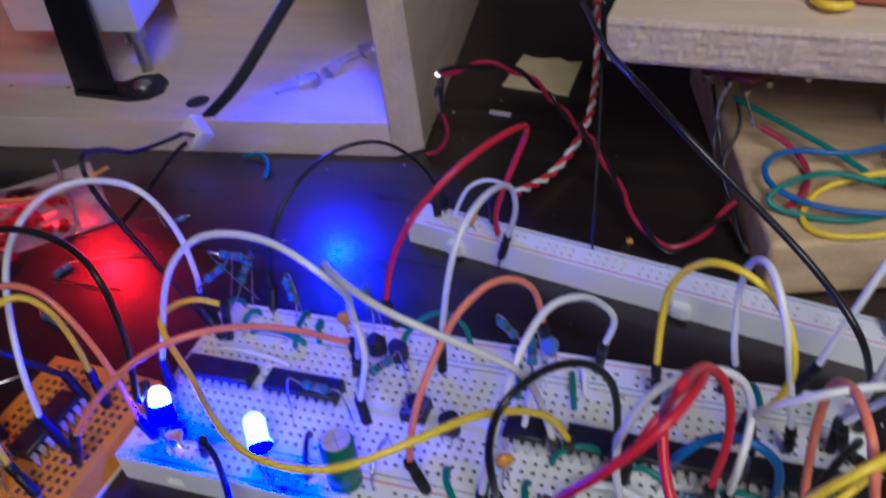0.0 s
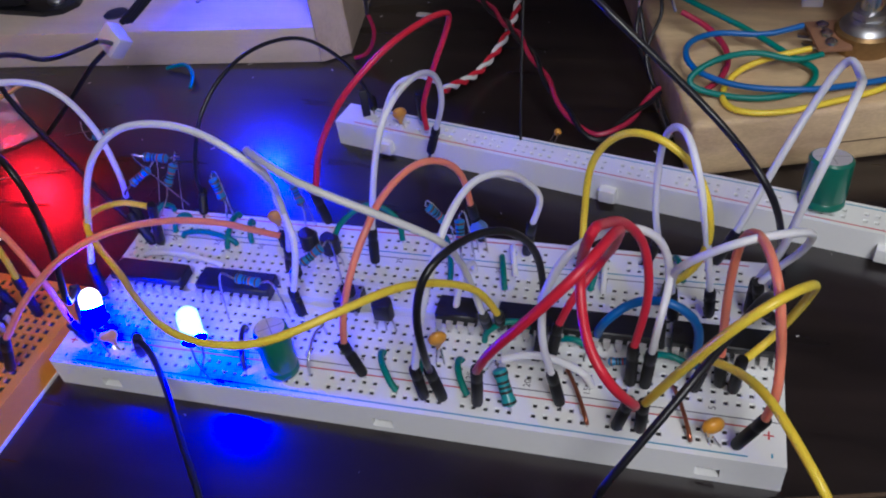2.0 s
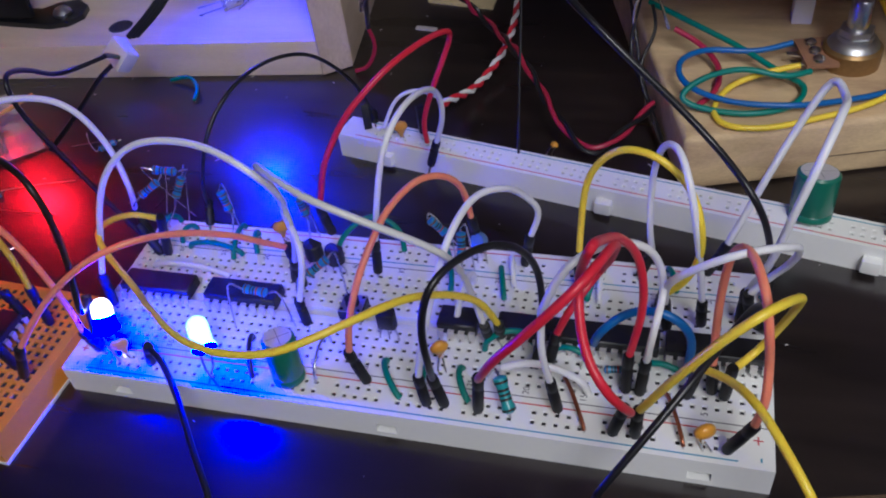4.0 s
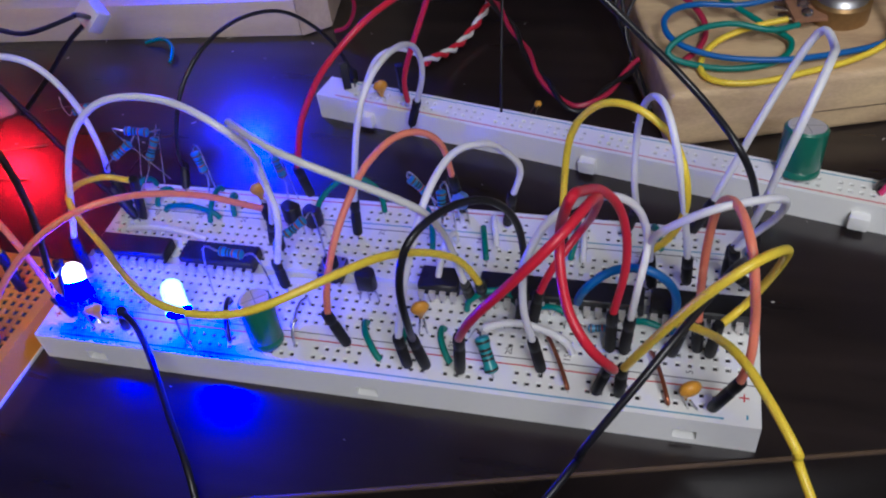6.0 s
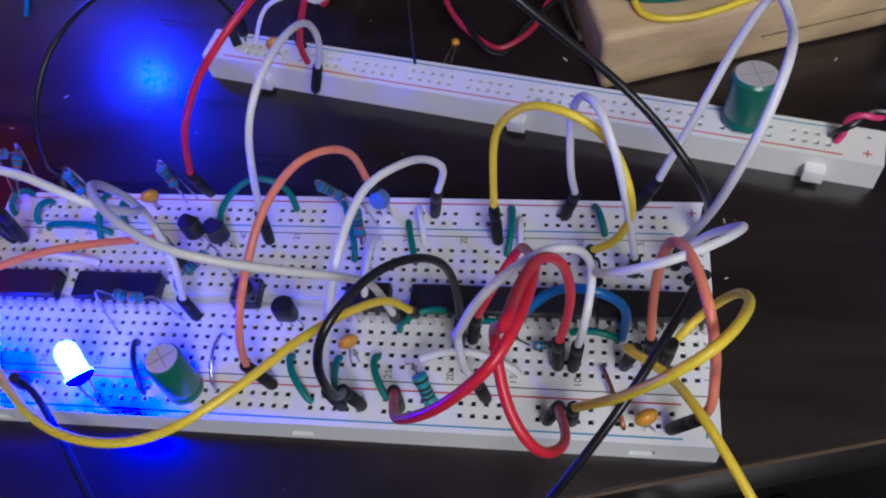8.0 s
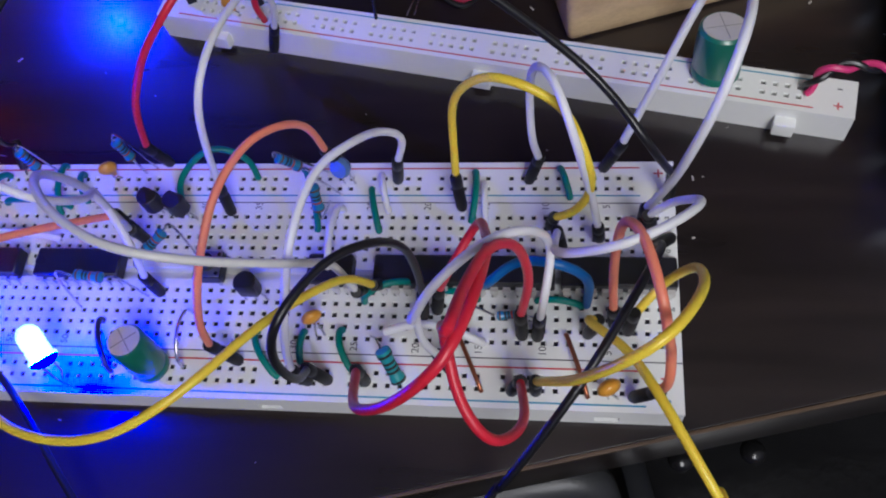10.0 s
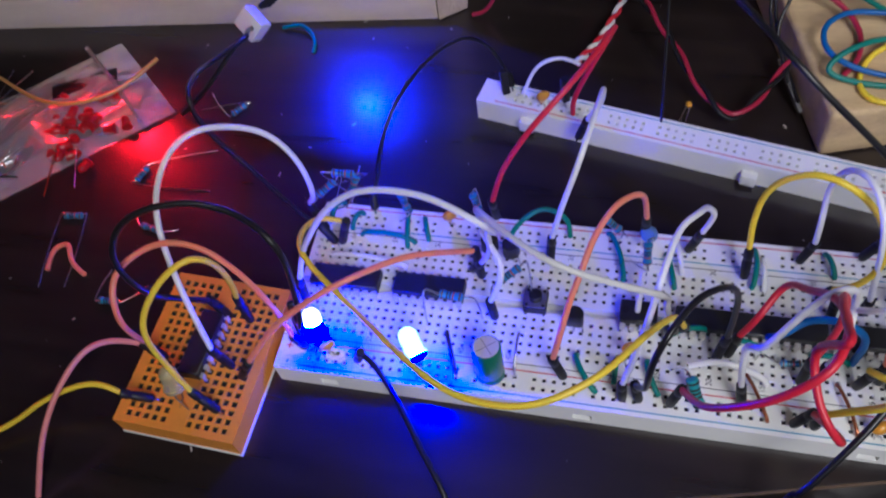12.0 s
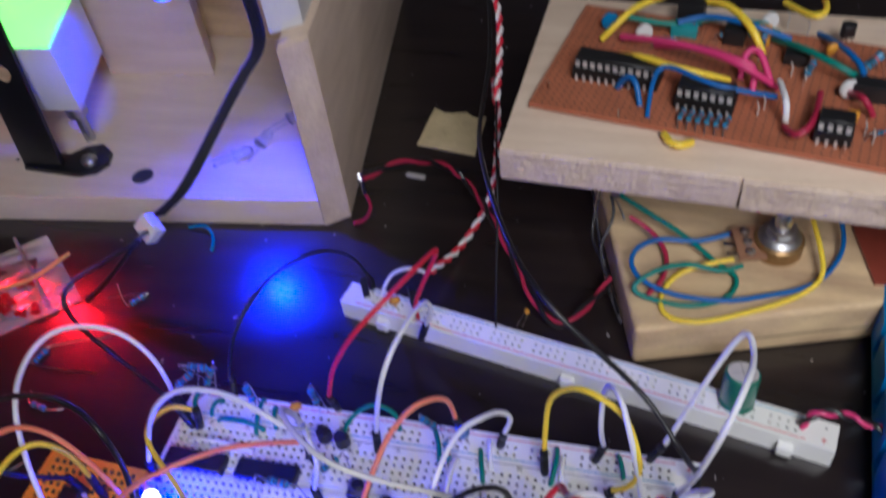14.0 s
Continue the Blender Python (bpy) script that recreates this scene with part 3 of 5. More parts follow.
def resistor(mid, way, leads, label, size=1.0, coat=None, rings=("brown", "black", "black", "red", "brown")):
    """A blue metal-film resistor: banded body about mid along way, and bent leads."""
    d = Vector(way).normalized()
    c = Vector(mid)
    h = 3.2 * size
    m = along(c - d * h, c + d * h)
    r = 1.0 * size
    ob = thing("resistor", label, "resistor", (c.x, c.y, min(c.z, min(Vector(q).z for p in leads for q in p) if leads else c.z)), "resistors")
    part("body", turned([(r * 0.5, 0), (r * 1.15, 0.35), (r * 1.2, 1.2 * size), (r, 1.7 * size), (r, 4.7 * size), (r * 1.2, 5.2 * size), (r * 1.15, 6.0 * size), (r * 0.5, 6.4 * size)], m, 16), coat or RES_BLUE, ob)
    for z, k in zip((0.75, 2.1, 2.9, 3.7, 5.5), rings):
        rr = r * (1.21 if z < 1.5 or z > 5 else 1.02)
        part("band", turned([(rr, z * size), (rr, (z + 0.42) * size)], m, 16, cap=False), BAND[k], ob)
    for p in leads:
        part("lead", tube(spline(p, 4) if len(p) > 2 else p, 0.27, 6), SILVER, ob)


def upright(mid, label, foot, lean=(0.2, -0.1, -1.0)):
    c, d = Vector(mid), Vector(lean).normalized()
    a, b = c - d * 3.1, c + d * 3.1
    resistor(c, lean, [[b, b + d * 2, (foot[0], foot[1], 7)], [a, a - d * 0.9, a - d * 0.8 + Vector((1.4, 0.5, 0)), (foot[0] + 2.8, foot[1] + 1, 7)]], label)


LB = "blue banded resistor standing at the back rail"
upright((-53.4, 17.9, 26.4), LB, (-59.4, 23.6, 9)[:2])
upright((-34.7, 22.6, 22.6), LB, (-36.7, 25.6, 9)[:2])
upright((3, 19.1, 23), LB, (4.6, 24.8, 9)[:2], (0.55, 0.1, -0.8))
upright((12.2, 7.2, 29.3), LB, (8.1, 18.9, 9)[:2], (0.05, -0.4, -0.9))
for (mid, way, feet) in (((-70.5, 21.1, 32.4), (1, 0.1, -0.1), ((-74, 30.4, 9), (-88.0, 32.0, 9))),
                         ((-76, 19.3, 27.2), (0.7, 0.5, 0.45), ((-91.5, 29.7, 10), (-80, 24.1, 9))),
                         ((-69, 22.1, 26.1), (0.35, 0.4, 0.8), ((-80.3, 24.7, 9), (-74.9, 28.4, 9)))):
    c, d = Vector(mid), Vector(way).normalized()
    resistor(c, way, [[c - d * 3.1, c - d * 6 + Vector((0, 0, -1)), (feet[0][0], feet[0][1], 8)], [c + d * 3.1, c + d * 6, (feet[1][0], feet[1][1], 8)]], "blue resistor in a tangle of bare leads")
c = Vector((-21.3, -0.5, 25.3))
resistor(c, (0.75, 0.45, 0.5), [[c - Vector((2.2, 1.4, 1.5)), c + Vector((-4.4, -4, -2.5)), (c.x - 4.6, c.y - 5, 7)], [c + Vector((2.2, 1.4, 1.5)), c + Vector((4.2, 2.6, 1.5)), (c.x + 5.5, c.y + 0.5, 7)]], "striped resistor beside the back transistors")
c = Vector((-36.1, -6.4, 21))
resistor(c, (1, -0.1, 0), [[c - Vector((3.1, 0, 0)), c - Vector((7.5, -0.4, 0)), (c.x - 7.8, c.y - 2.2, 7)], [c + Vector((3.1, -0.3, 0)), c + Vector((6.5, -0.4, 0)), (c.x + 7.2, c.y + 1, 7)]], "banded resistor lying before a chip")
c = Vector((26.9, -21.2, 13.6))
resistor(c, (0.35, -0.55, -0.75), [[c - Vector((1.3, -2.0, -2.7)), c + Vector((-3.0, 4.6, 2.4)), (c.x - 6.0, c.y + 8, 8)], [c + Vector((1.3, -2.0, -2.7)), (c.x + 1.6, c.y - 2.4, 7)]], "stout turquoise resistor with black bands", 1.32, RES_TEAL, ("black",) * 5)
c = Vector((49.3, -9.5, 12))
resistor(c, (1, 0.1, 0.1), [[c - Vector((3, 0.2, 0)), c - Vector((7, -1.5, 0)), (c.x - 8, c.y + 1.6, 7)], [c + Vector((3, 0.2, 0)), (c.x + 5.2, c.y, 7)]], "blue resistor between the jumper plugs", 0.8)

# ---- short solid-core jumpers ----


def link(colour, a, b, h, label, r=0.72, bow=(0, 0)):
    """A short insulated link that arches from hole to hole."""
    a, b = Vector((a[0], a[1], TOP)), Vector((b[0], b[1], TOP))
    ob = thing("link_wire", label, "wire", a, "short link wires")
    side = Vector((bow[0], bow[1], 0))
    up = Vector((0, 0, h))
    e = (b - a) * 0.08
    pts = [a + Vector((0, 0, 0.8)), a + e + up * 0.62 + side * 0.5, (a + b) / 2 + up + side, b - e + up * 0.62 + side * 0.5, b + Vector((0, 0, 0.8))]
    part("sheath", cord(pts, r, 10), WIRE[colour] if isinstance(colour, str) else colour, ob)
    for q in (a, b):
        part("bare_end", tube([q + Vector((0, 0, 0.9)), q - Vector((0, 0, 2))], 0.3, 6), SILVER, ob)


G = "short green link wire bent between two holes"
link("green", (-2.6, -13.2, 9), (3.1, -22.8, 9), 3.2, G, bow=(-1.6, 0))
link("green", (15.3, -12.5, 9), (18.5, -21.2, 9), 3.2, G, bow=(-1.3, 0))
link("green", (7.3, -13.1, 9), (7.3, -19.6, 9), 3.0, G)
link("green", (17.8, 20.3, 9), (20.5, 9.9, 9), 3.0, G)
link("white", (19.9, 23.7, 9), (22.1, 14.8, 9), 4.0, "short white link wire bent between two holes")
link("green", (40.4, 24.6, 9), (40.2, 12.5, 9), 3.4, G, bow=(0.8, 0))
link("white", (42.7, 21.5, 9), (43.3, 12.2, 9), 3.4, "short white link wire bent between two holes")
link("green", (1.7, 25.3, 9), (6.8, 10.1, 9), 3.2, G, bow=(1.2, 0))
link("green", (58.7, 25.3, 9), (60.9, 18.2, 9), 3.2, G)
link("green", (19.1, -6.3, 9), (29.8, -2.6, 9), 6.5, "green link wire arching over the chip side")
link("green", (35.3, -3.8, 9), (42.6, -5.3, 9), 3.0, G)
link("green", (54.6, -5.4, 9), (63.3, -6.4, 9), 3.0, G)
link("green", (-25.4, 16.6, 9), (-8.7, 23.1, 9), 11, "long green link wire arching over the back rail", bow=(0, 5))
link("green", (-68.4, 16.7, 9), (-52.2, 15.7, 9), 4, "green link wire along the back holes")
link("green", (-54.1, 14, 9), (-56.1, 26.5, 9), 4, G)
link("green", (-48.5, 17.1, 9), (-51, 24, 9), 4, G)
link("green", (-71.6, 18.3, 9), (-69.8, 23.8, 9), 4, G)
link("green", (-78.6, 20.6, 9), (-76, 26.3, 9), 5, G)
link("white", (-75.2, 8.7, 9), (-52.9, 7.6, 9), 3.2, "white link wire lying behind the chips", 0.8)
link("black", (-37.5, -11.5, 9), (-33, -22.8, 9), 5, "short black link wire bent over the rail", 0.6)
link(COPPER, (38.4, -11.6, 9), (44.3, -24.4, 9), 3, "bare copper link wire", 0.45)
link(COPPER, (60.4, -12.4, 9), (64.6, -24.9, 9), 3, "bare copper link wire", 0.45)
link(SILVER, (-18.2, -9.1, 9), (-17.8, -21.2, 9), 6, "bare silvery link wire", 0.35)
link("white", (12, 15.1, 9), (11.4, -1.5, 9), 8, "white link wire over the chip end", 0.8)


# ---- jumper wires ----


def jumper(colour, pts, label, first=None, last=None, r=0.78, name="jumper_wire", sheath=None):
    """A flexible jumper wire through pts; first and last: the holes in which the black plugs of its ends stand."""
    low = min(pts, key=lambda p: p[2])
    ob = thing(name, label, "jumper wire", first or last or low, "jumper wires")
    part("sheath", cord(pts, r, 12, 9), WIRE[sheath or colour], ob)
    for hole, end, nxt in ((first, pts[0], pts[1]), (last, pts[-1], pts[-2])):
        if hole is None:
            continue
        b, e = Vector(hole), Vector(end)
        d = (e - b).normalized()
        tip = e + d * 1.2
        n = (tip - b).length - 1.0
        plug = turned([(0.7, 0), (1.12, 0.35), (1.24, 1.1), (1.26, n * 0.62), (1.06, n * 0.65), (1.06, n * 0.71), (1.26, n * 0.74), (1.22, n - 0.5), (1.0, n)], along(b + d * 1.0, tip), 16)
        pl = part("plug", plug, PLUG_BLACK, ob, "black plastic plug")
        part("pin", tube([b + d * 1.2, b - d * 2.0], 0.32, 6), SILVER, pl)
    return ob


jumper("red", [(-30.5, 24.3, 20.7), (-27.3, 25.1, 33.4), (-23.1, 26.7, 42.2), (-18.5, 29.3, 49.2), (-11, 36.5, 55.8), (-5.7, 47.1, 56.6), (-2.7, 58.4, 53.6), (-2.2, 64.7, 48.7), (-8.2, 63.8, 34.1), (-12.4, 63.3, 22.2), (-13, 65.2, 13)],
       "tall red jumper wire from breadboard to rail strip", first=(-30.4, 27.4, 8.5), r=0.78)
jumper("white", [(-12.9, 15.5, 18.7), (-10.2, 15.9, 33.4), (-7, 17.2, 46.9), (-4.9, 24.9, 51.9), (-3.5, 37.9, 49.4), (-3.3, 50.4, 41), (-4.1, 55.4, 29.7), (-8.3, 59.1, 17.2)],
       "white jumper wire bridging breadboard and rail strip", first=(-13.3, 14, 8.5), last=(-11, 58.7, 8.5), r=0.78)
jumper("coral", [(-8, -20, 19.1), (-6.5, -19, 29.2), (-4.8, -13.7, 37), (-2.5, -7.3, 42.8), (-0.6, -0.2, 45.6), (3.2, 8.3, 46.4), (7.4, 14.4, 43.4), (10.2, 19.6, 35.6), (11.4, 20.4, 25)],
       "coral jumper wire arching across the breadboard", first=(-5.1, -19.9, 8.5), last=(11.4, 26.2, 8.5), r=0.78)
jumper("white", [(9.2, -24.5, 19.6), (11, -23.2, 30.6), (13.2, -18, 40.9), (15.4, -9.6, 48.4), (18.1, 1.8, 49.1), (22.8, 10, 45), (25.2, 17.6, 36.6), (27.9, 21, 29), (25.5, 20.3, 20.7)],
       "white jumper wire arching across the breadboard", first=(9.7, -23.5, 8.5), last=(23.3, 22.6, 8.5), r=0.78)
jumper("black", [(12.3, -24.3, 20), (14.3, -29.8, 31.2), (14.5, -30.7, 44.1), (16.9, -27.6, 53.3), (22.3, -18.1, 53.1), (28.5, -12.3, 49.8), (32.3, -8.1, 40.5), (33.3, -7.7, 29.1), (32.9, -8.7, 19)],
       "black jumper wire arching over the chips", first=(13.8, -23.2, 8.5), last=(31.6, -9.5, 8.5), r=0.78)
jumper("yellow", [(23, -6.4, 18.6), (19.5, -10.7, 31.4), (12.2, -25.2, 46.7), (3.8, -38.1, 52.1), (-9.5, -45.4, 49.5), (-26, -43.9, 47.1), (-42, -33.1, 42.7), (-58.1, -18.5, 32.2), (-75.2, -5.3, 33.6), (-76.4, 8.4, 27.7), (-68.1, 9.9, 25.8)],
       "long yellow jumper wire hanging over the front edge", first=(22.2, -1.9, 8.5), last=(-74, 13.7, 8.5), r=0.78)
jumper("white", [(-77.9, -6.8, 20.4), (-74.7, -4.8, 31.8), (-69, -6.3, 43.7), (-62.4, -6.2, 54.9), (-52.5, -5.1, 62.7), (-37.2, -6.3, 64.4), (-24.1, -10.2, 61.1), (-23.3, -3.3, 47.9), (-29, 4.3, 37.4), (-22.1, -4.1, 33.2), (-26.5, -4.5, 16.2)],
       "white jumper wire arching over the small chips", first=(-79.3, -6.3, 8.5), last=(-25.3, -5.5, 8.5), r=0.78)
jumper("grey", [(-30.3, 4.8, 20.2), (-26.3, 1.4, 32.4), (-26.8, 1.3, 44.7), (-27.1, -3.5, 57.4), (-19, -13, 63.7), (-7.9, -19.7, 64.2), (3.9, -19.8, 59.1), (14.8, -16.1, 50.1), (17.2, -11.9, 41), (17.6, -7.3, 30.3), (20.3, -8.7, 20.6)],
       "greyish white jumper wire looping across the breadboard", first=(-34.6, 9.3, 8.5), last=(19.3, -2.3, 8.5), r=0.78)
jumper("coral", [(-83.3, -33.5, 22.5), (-77.8, -29.5, 30.2), (-71.2, -26.3, 37), (-64.2, -23.5, 42.4), (-57, -19.4, 45.1), (-50.3, -13.7, 44), (-45, -7.4, 39.7), (-39.2, -2.5, 34.9), (-35.7, 2, 29.1), (-31.7, 6.3, 23.6)],
       "coral jumper wire from orange board to breadboard", first=(-90.4, -31.7, 8.5), last=(-31.2, 7, 8.5), r=0.78)
jumper("white", [(-82.6, 18.6, 20), (-77.3, 14.2, 31.8), (-78.2, 14.3, 45.9), (-84, 13, 58.2), (-97.7, 11.2, 59.8), (-104.2, 4.2, 59.3), (-105.2, -5.9, 56.7), (-103.2, -14.4, 52), (-98.9, -22.6, 44), (-94.5, -29.2, 35), (-93, -32.1, 24.3)],
       "white jumper wire arching to the orange breadboard", first=(-79, 17, 8.5), last=(-93.6, -29.3, 8.5), r=0.78)
jumper("black", [(-80.2, 14.9, 16.7), (-84.6, 20.4, 5.6), (-93.3, 21.9, 17.7), (-98.1, 20.3, 33.1), (-105.1, 20.1, 48.4), (-107.3, 22.7, 58.2), (-112.8, 36.6, 51), (-118.1, 51.3, 39.8), (-111.9, 64.9, 37.5)],
       "black wire from the connector to the breadboard", first=(-74.7, 12.7, 8.5), r=0.7)
jumper("black", [(-101.4, -15.4, 19), (-104, -21.7, 30.5), (-105.9, -27, 42.3), (-108.4, -26.5, 55.9), (-102.7, -22, 66.5), (-90.8, -16.8, 68.1), (-79, -15.7, 64.6), (-68.2, -21, 60.5), (-69.2, -21.2, 42.5), (-70.1, -24.8, 27.9), (-77.9, -14.6, 20.2)],
       "black jumper wire arching over the orange breadboard", first=(-99.1, -14.9, 8.5), last=(-75.1, -20.6, 8.5), r=0.78)
jumper("coral", [(-116.1, -29.5, 17.6), (-111.5, -34, 39.1), (-112.8, -25.9, 46.9), (-103.7, -18.1, 50.7), (-92, -17.5, 50.5), (-84, -18.5, 41), (-79, -20, 28), (-76.6, -21.3, 15.1)],
       "coral jumper wire arching over the orange breadboard", first=(-112.5, -30.1, 8.5), last=(-74.2, -21, 8.5), r=0.78)
jumper("yellow", [(-97.6, -41.4, 17.1), (-101, -39.4, 25.5), (-103.5, -36.5, 41.1), (-98, -29.5, 51.5), (-91, -23.5, 55), (-88, -20, 47.5), (-90, -17, 33), (-93, -15, 21.8)],
       "yellow jumper wire looping on the orange breadboard", first=(-92.5, -42.5, 8.5), last=(-92.7, -15.5, 8.5), r=0.78)
jumper("black", [(-57.2, -24.0, 17), (-52.7, -26.6, 15.5), (-44.6, -35.2, 14.2), (-37.9, -44.2, 11.2), (-30.9, -52.8, 8.4), (-26.5, -60, 3), (-23, -68, -8)],
       "black wire leaving the breadboard over the table", first=(-60, -22.6, 8.5), r=0.75)
jumper("yellow", [(37.8, 17.1, 19.3), (37.7, 22, 26), (38.6, 23, 36.4), (41.5, 22, 44.1), (46.9, 20, 49.8), (53.8, 17.1, 50.5), (60, 15, 46.3), (63.3, 8.3, 43.9), (64.8, 7.3, 33.6), (62.1, 7.6, 24), (57.8, 9.4, 17.2)],
       "yellow jumper wire arching over the back rail", first=(38.2, 15.3, 8.5), last=(56.7, 11.7, 8.5), r=0.82)
jumper("white", [(54.5, 23.2, 17.2), (53.4, 21.8, 27.5), (53.3, 25.6, 38.9), (54.9, 22.6, 49.2), (58.2, 16, 53.7), (61.2, 9.1, 49.4), (63.3, 7.3, 39.6), (65, 7.2, 29.4), (66.4, 6.5, 18.7)],
       "white jumper wire arching over the back rail", first=(51.7, 22, 8.5), last=(67, 8.8, 8.5), r=0.78)
jumper("white", [(71.1, 25.3, 18.7), (74.9, 28.5, 28), (78.5, 31.2, 37.6), (83.5, 37.9, 45.9), (88.6, 40.4, 56.1), (90.3, 32.2, 57.1), (87.7, 19, 63.2), (84, 9.9, 57.2), (81.1, 7.7, 45.3), (79.3, 10.2, 29.8), (75.5, 10.4, 19)],
       "tall white jumper wire at the breadboard end", first=(67.3, 25.1, 8.5), last=(75.2, 10.4, 8.5), r=0.85)
jumper("white", [(58.5, 5.4, 19), (58.4, -8, 38.8), (62.6, -12.6, 48), (69.4, -13.7, 53.8), (77, -9.2, 52.3), (81.8, -3, 46.8), (81.7, 3.1, 36.6), (79, 6.6, 28.6), (75.7, 7.4, 21.9)],
       "white jumper wire reaching past the breadboard end", first=(59.5, 6.3, 8.5), last=(77.7, 12.2, 8.5), r=0.78)
jumper("coral", [(69.2, -10.5, 17.7), (68.8, -7.9, 27), (68.8, -6.8, 37.9), (69.6, -7.3, 48.6), (72, -12.9, 54.3), (74.3, -22.7, 54.4), (75.7, -26.5, 47.8), (76.9, -25.7, 39.6), (77.3, -28.2, 31.7), (76.6, -26.9, 21.8)],
       "coral jumper wire arching at the breadboard end", first=(69.8, -10.5, 8.5), last=(72.7, -24.5, 8.5), r=0.85)
jumper("yellow", [(55.1, -25.1, 19.3), (58.6, -28.3, 30.5), (62.3, -31.2, 41.3), (68.4, -32.2, 52.9), (75, -29, 57.5), (80.3, -20.4, 51.7), (81.9, -13, 42.3), (81.5, -7.9, 32), (78.2, -6.1, 20.7), (72.9, -11.7, 19.2)],
       "yellow jumper wire reaching past the breadboard end", first=(54.7, -24.1, 8.5), last=(72.2, -11.6, 8.5), r=0.85)
jumper("yellow", [(66.2, -13.4, 20), (64.4, -14.5, 22.9), (70.8, -22, 29.3), (75.2, -31.2, 35), (79.7, -39.6, 35), (84.5, -47.3, 31.9), (85.3, -44.4, 25.8), (93, -62, 16), (98, -85, -6)],
       "yellow jumper wire leaving over the table edge", first=(64.4, -12.3, 8.5), r=0.85)
jumper("black", [(34, -62, 2), (48, -43.6, 12.7), (49.2, -44.6, 18.8), (54.2, -39.8, 25.2), (59.4, -34.1, 30.7), (64.5, -27.4, 34.8), (69.9, -18.3, 36.2), (74.6, -9.3, 35.3), (77.4, -2, 29), (76.8, 2, 19.6)],
       "thick black wire leaving over the table edge", last=(81.8, 9.6, 8.5), r=0.8)
jumper("black", [(-9, 188.8, 72), (-0.3, 148.5, 66), (3.2, 110.7, 63.8), (9.5, 83.8, 73.6), (19, 58, 76.2), (31, 32.4, 80.9), (43.6, 21.5, 74.5), (63.7, 15.9, 57.1), (75.2, 4.6, 47.9), (81, 18.5, 18.9)],
       "long black wire from the plank to the breadboard", last=(81, 17.2, 8.5), r=0.74)
jumper("red", [(22.7, -25.4, 23.6), (25.8, -34, 35.6), (30.1, -38.7, 47.2), (37.3, -40.6, 58.7), (45, -37.3, 67.3), (48.5, -26.8, 65.3), (48.7, -14.7, 54.5), (46.9, -6.6, 42.6), (44.3, 1.1, 31.4), (38.9, -5.8, 25.8), (35.8, -7, 17.8)],
       "red jumper wire folded over the chips", first=(21.1, -23.2, 8.5), last=(34.3, -8.3, 8.5), r=0.85)
jumper("red", [(52.3, -25.3, 19.7), (54.1, -36.5, 34.5), (50.3, -42.8, 47.6), (45.7, -38.1, 53.1), (43.7, -29.7, 59.9), (46.3, -35.7, 73.8), (47.2, -27.1, 67.5), (49.4, -17, 58.8), (52.8, -12.1, 49), (54.2, -12.1, 36), (52, -12.9, 20.6)],
       "red jumper wire in a wide upright loop", first=(49.8, -24.2, 8.5), last=(51.8, -13.1, 8.5), r=0.85)
jumper("white", [(36.8, -20.3, 18.2), (35.3, -21, 28.6), (35, -18.7, 36.4), (36.6, -24.3, 46.6), (41, -22.1, 55.9), (48.4, -14.1, 54.8), (55, -8.8, 48.2), (57.8, -6.2, 36.3), (56.7, -13.7, 31.7), (55.6, -13.1, 19.7)],
       "white jumper wire arching over the long chips", first=(38.4, -20.6, 8.5), last=(54.7, -13.3, 8.5), r=0.78)
jumper("blue", [(43.5, -1.5, 9.4), (45.3, -6.5, 20.1), (51.1, -3.7, 24.5), (58.7, -5.1, 27), (64.5, -5.5, 21), (64.3, -5.9, 9)],
       "dark blue wire arching over the chip", r=0.95)
jumper("white", [(24.9, -14.3, 13.7), (30.5, -13.2, 15.2), (36.9, -13.2, 14.4), (42.6, -15.2, 13.5), (44.1, -14, 7.6)],
       "short white wire lying low on the breadboard", r=0.85)
jumper("black", [(-67.9, 30, 13.5), (-62.7, 23.5, 25.5), (-60.4, 28.6, 37.6), (-56.8, 38, 44.9), (-51.7, 49.8, 47), (-46.2, 63.1, 42.7), (-43.6, 74.9, 32.3), (-40.1, 83, 19.6), (-35.5, 82.1, 9.9)],
       "thin black wire arching to the rail strip", first=(-66.6, 25.1, 8.5), last=(-33.7, 77.7, 8.5), r=0.55)

# ---- wires that lead away ----
jumper("pink", [(-116, -30.1, 18), (-122.3, -32.6, 23), (-127.3, -38, 25), (-132.1, -48.4, 21), (-135, -59, 14), (-138, -70, 1)], "pink wire leading off the orange breadboard", first=(-112.6, -30.4, TOP))
jumper("yellow", [(-117.5, -43.6, 15), (-123.9, -43, 18), (-131.6, -44.9, 17), (-142.3, -49, 12), (-152, -54, 6), (-175, -68, 1)], "yellow wire leading off the orange breadboard", first=(-111.5, -41.5, TOP))
jumper("tan", [(-156.2, 76, 14), (-166.5, 62, 12), (-181, 54.7, 12), (-198, 58.3, 9), (-221.8, 71, 4)], "thin tan wire crossing the plastic bag", r=0.7)


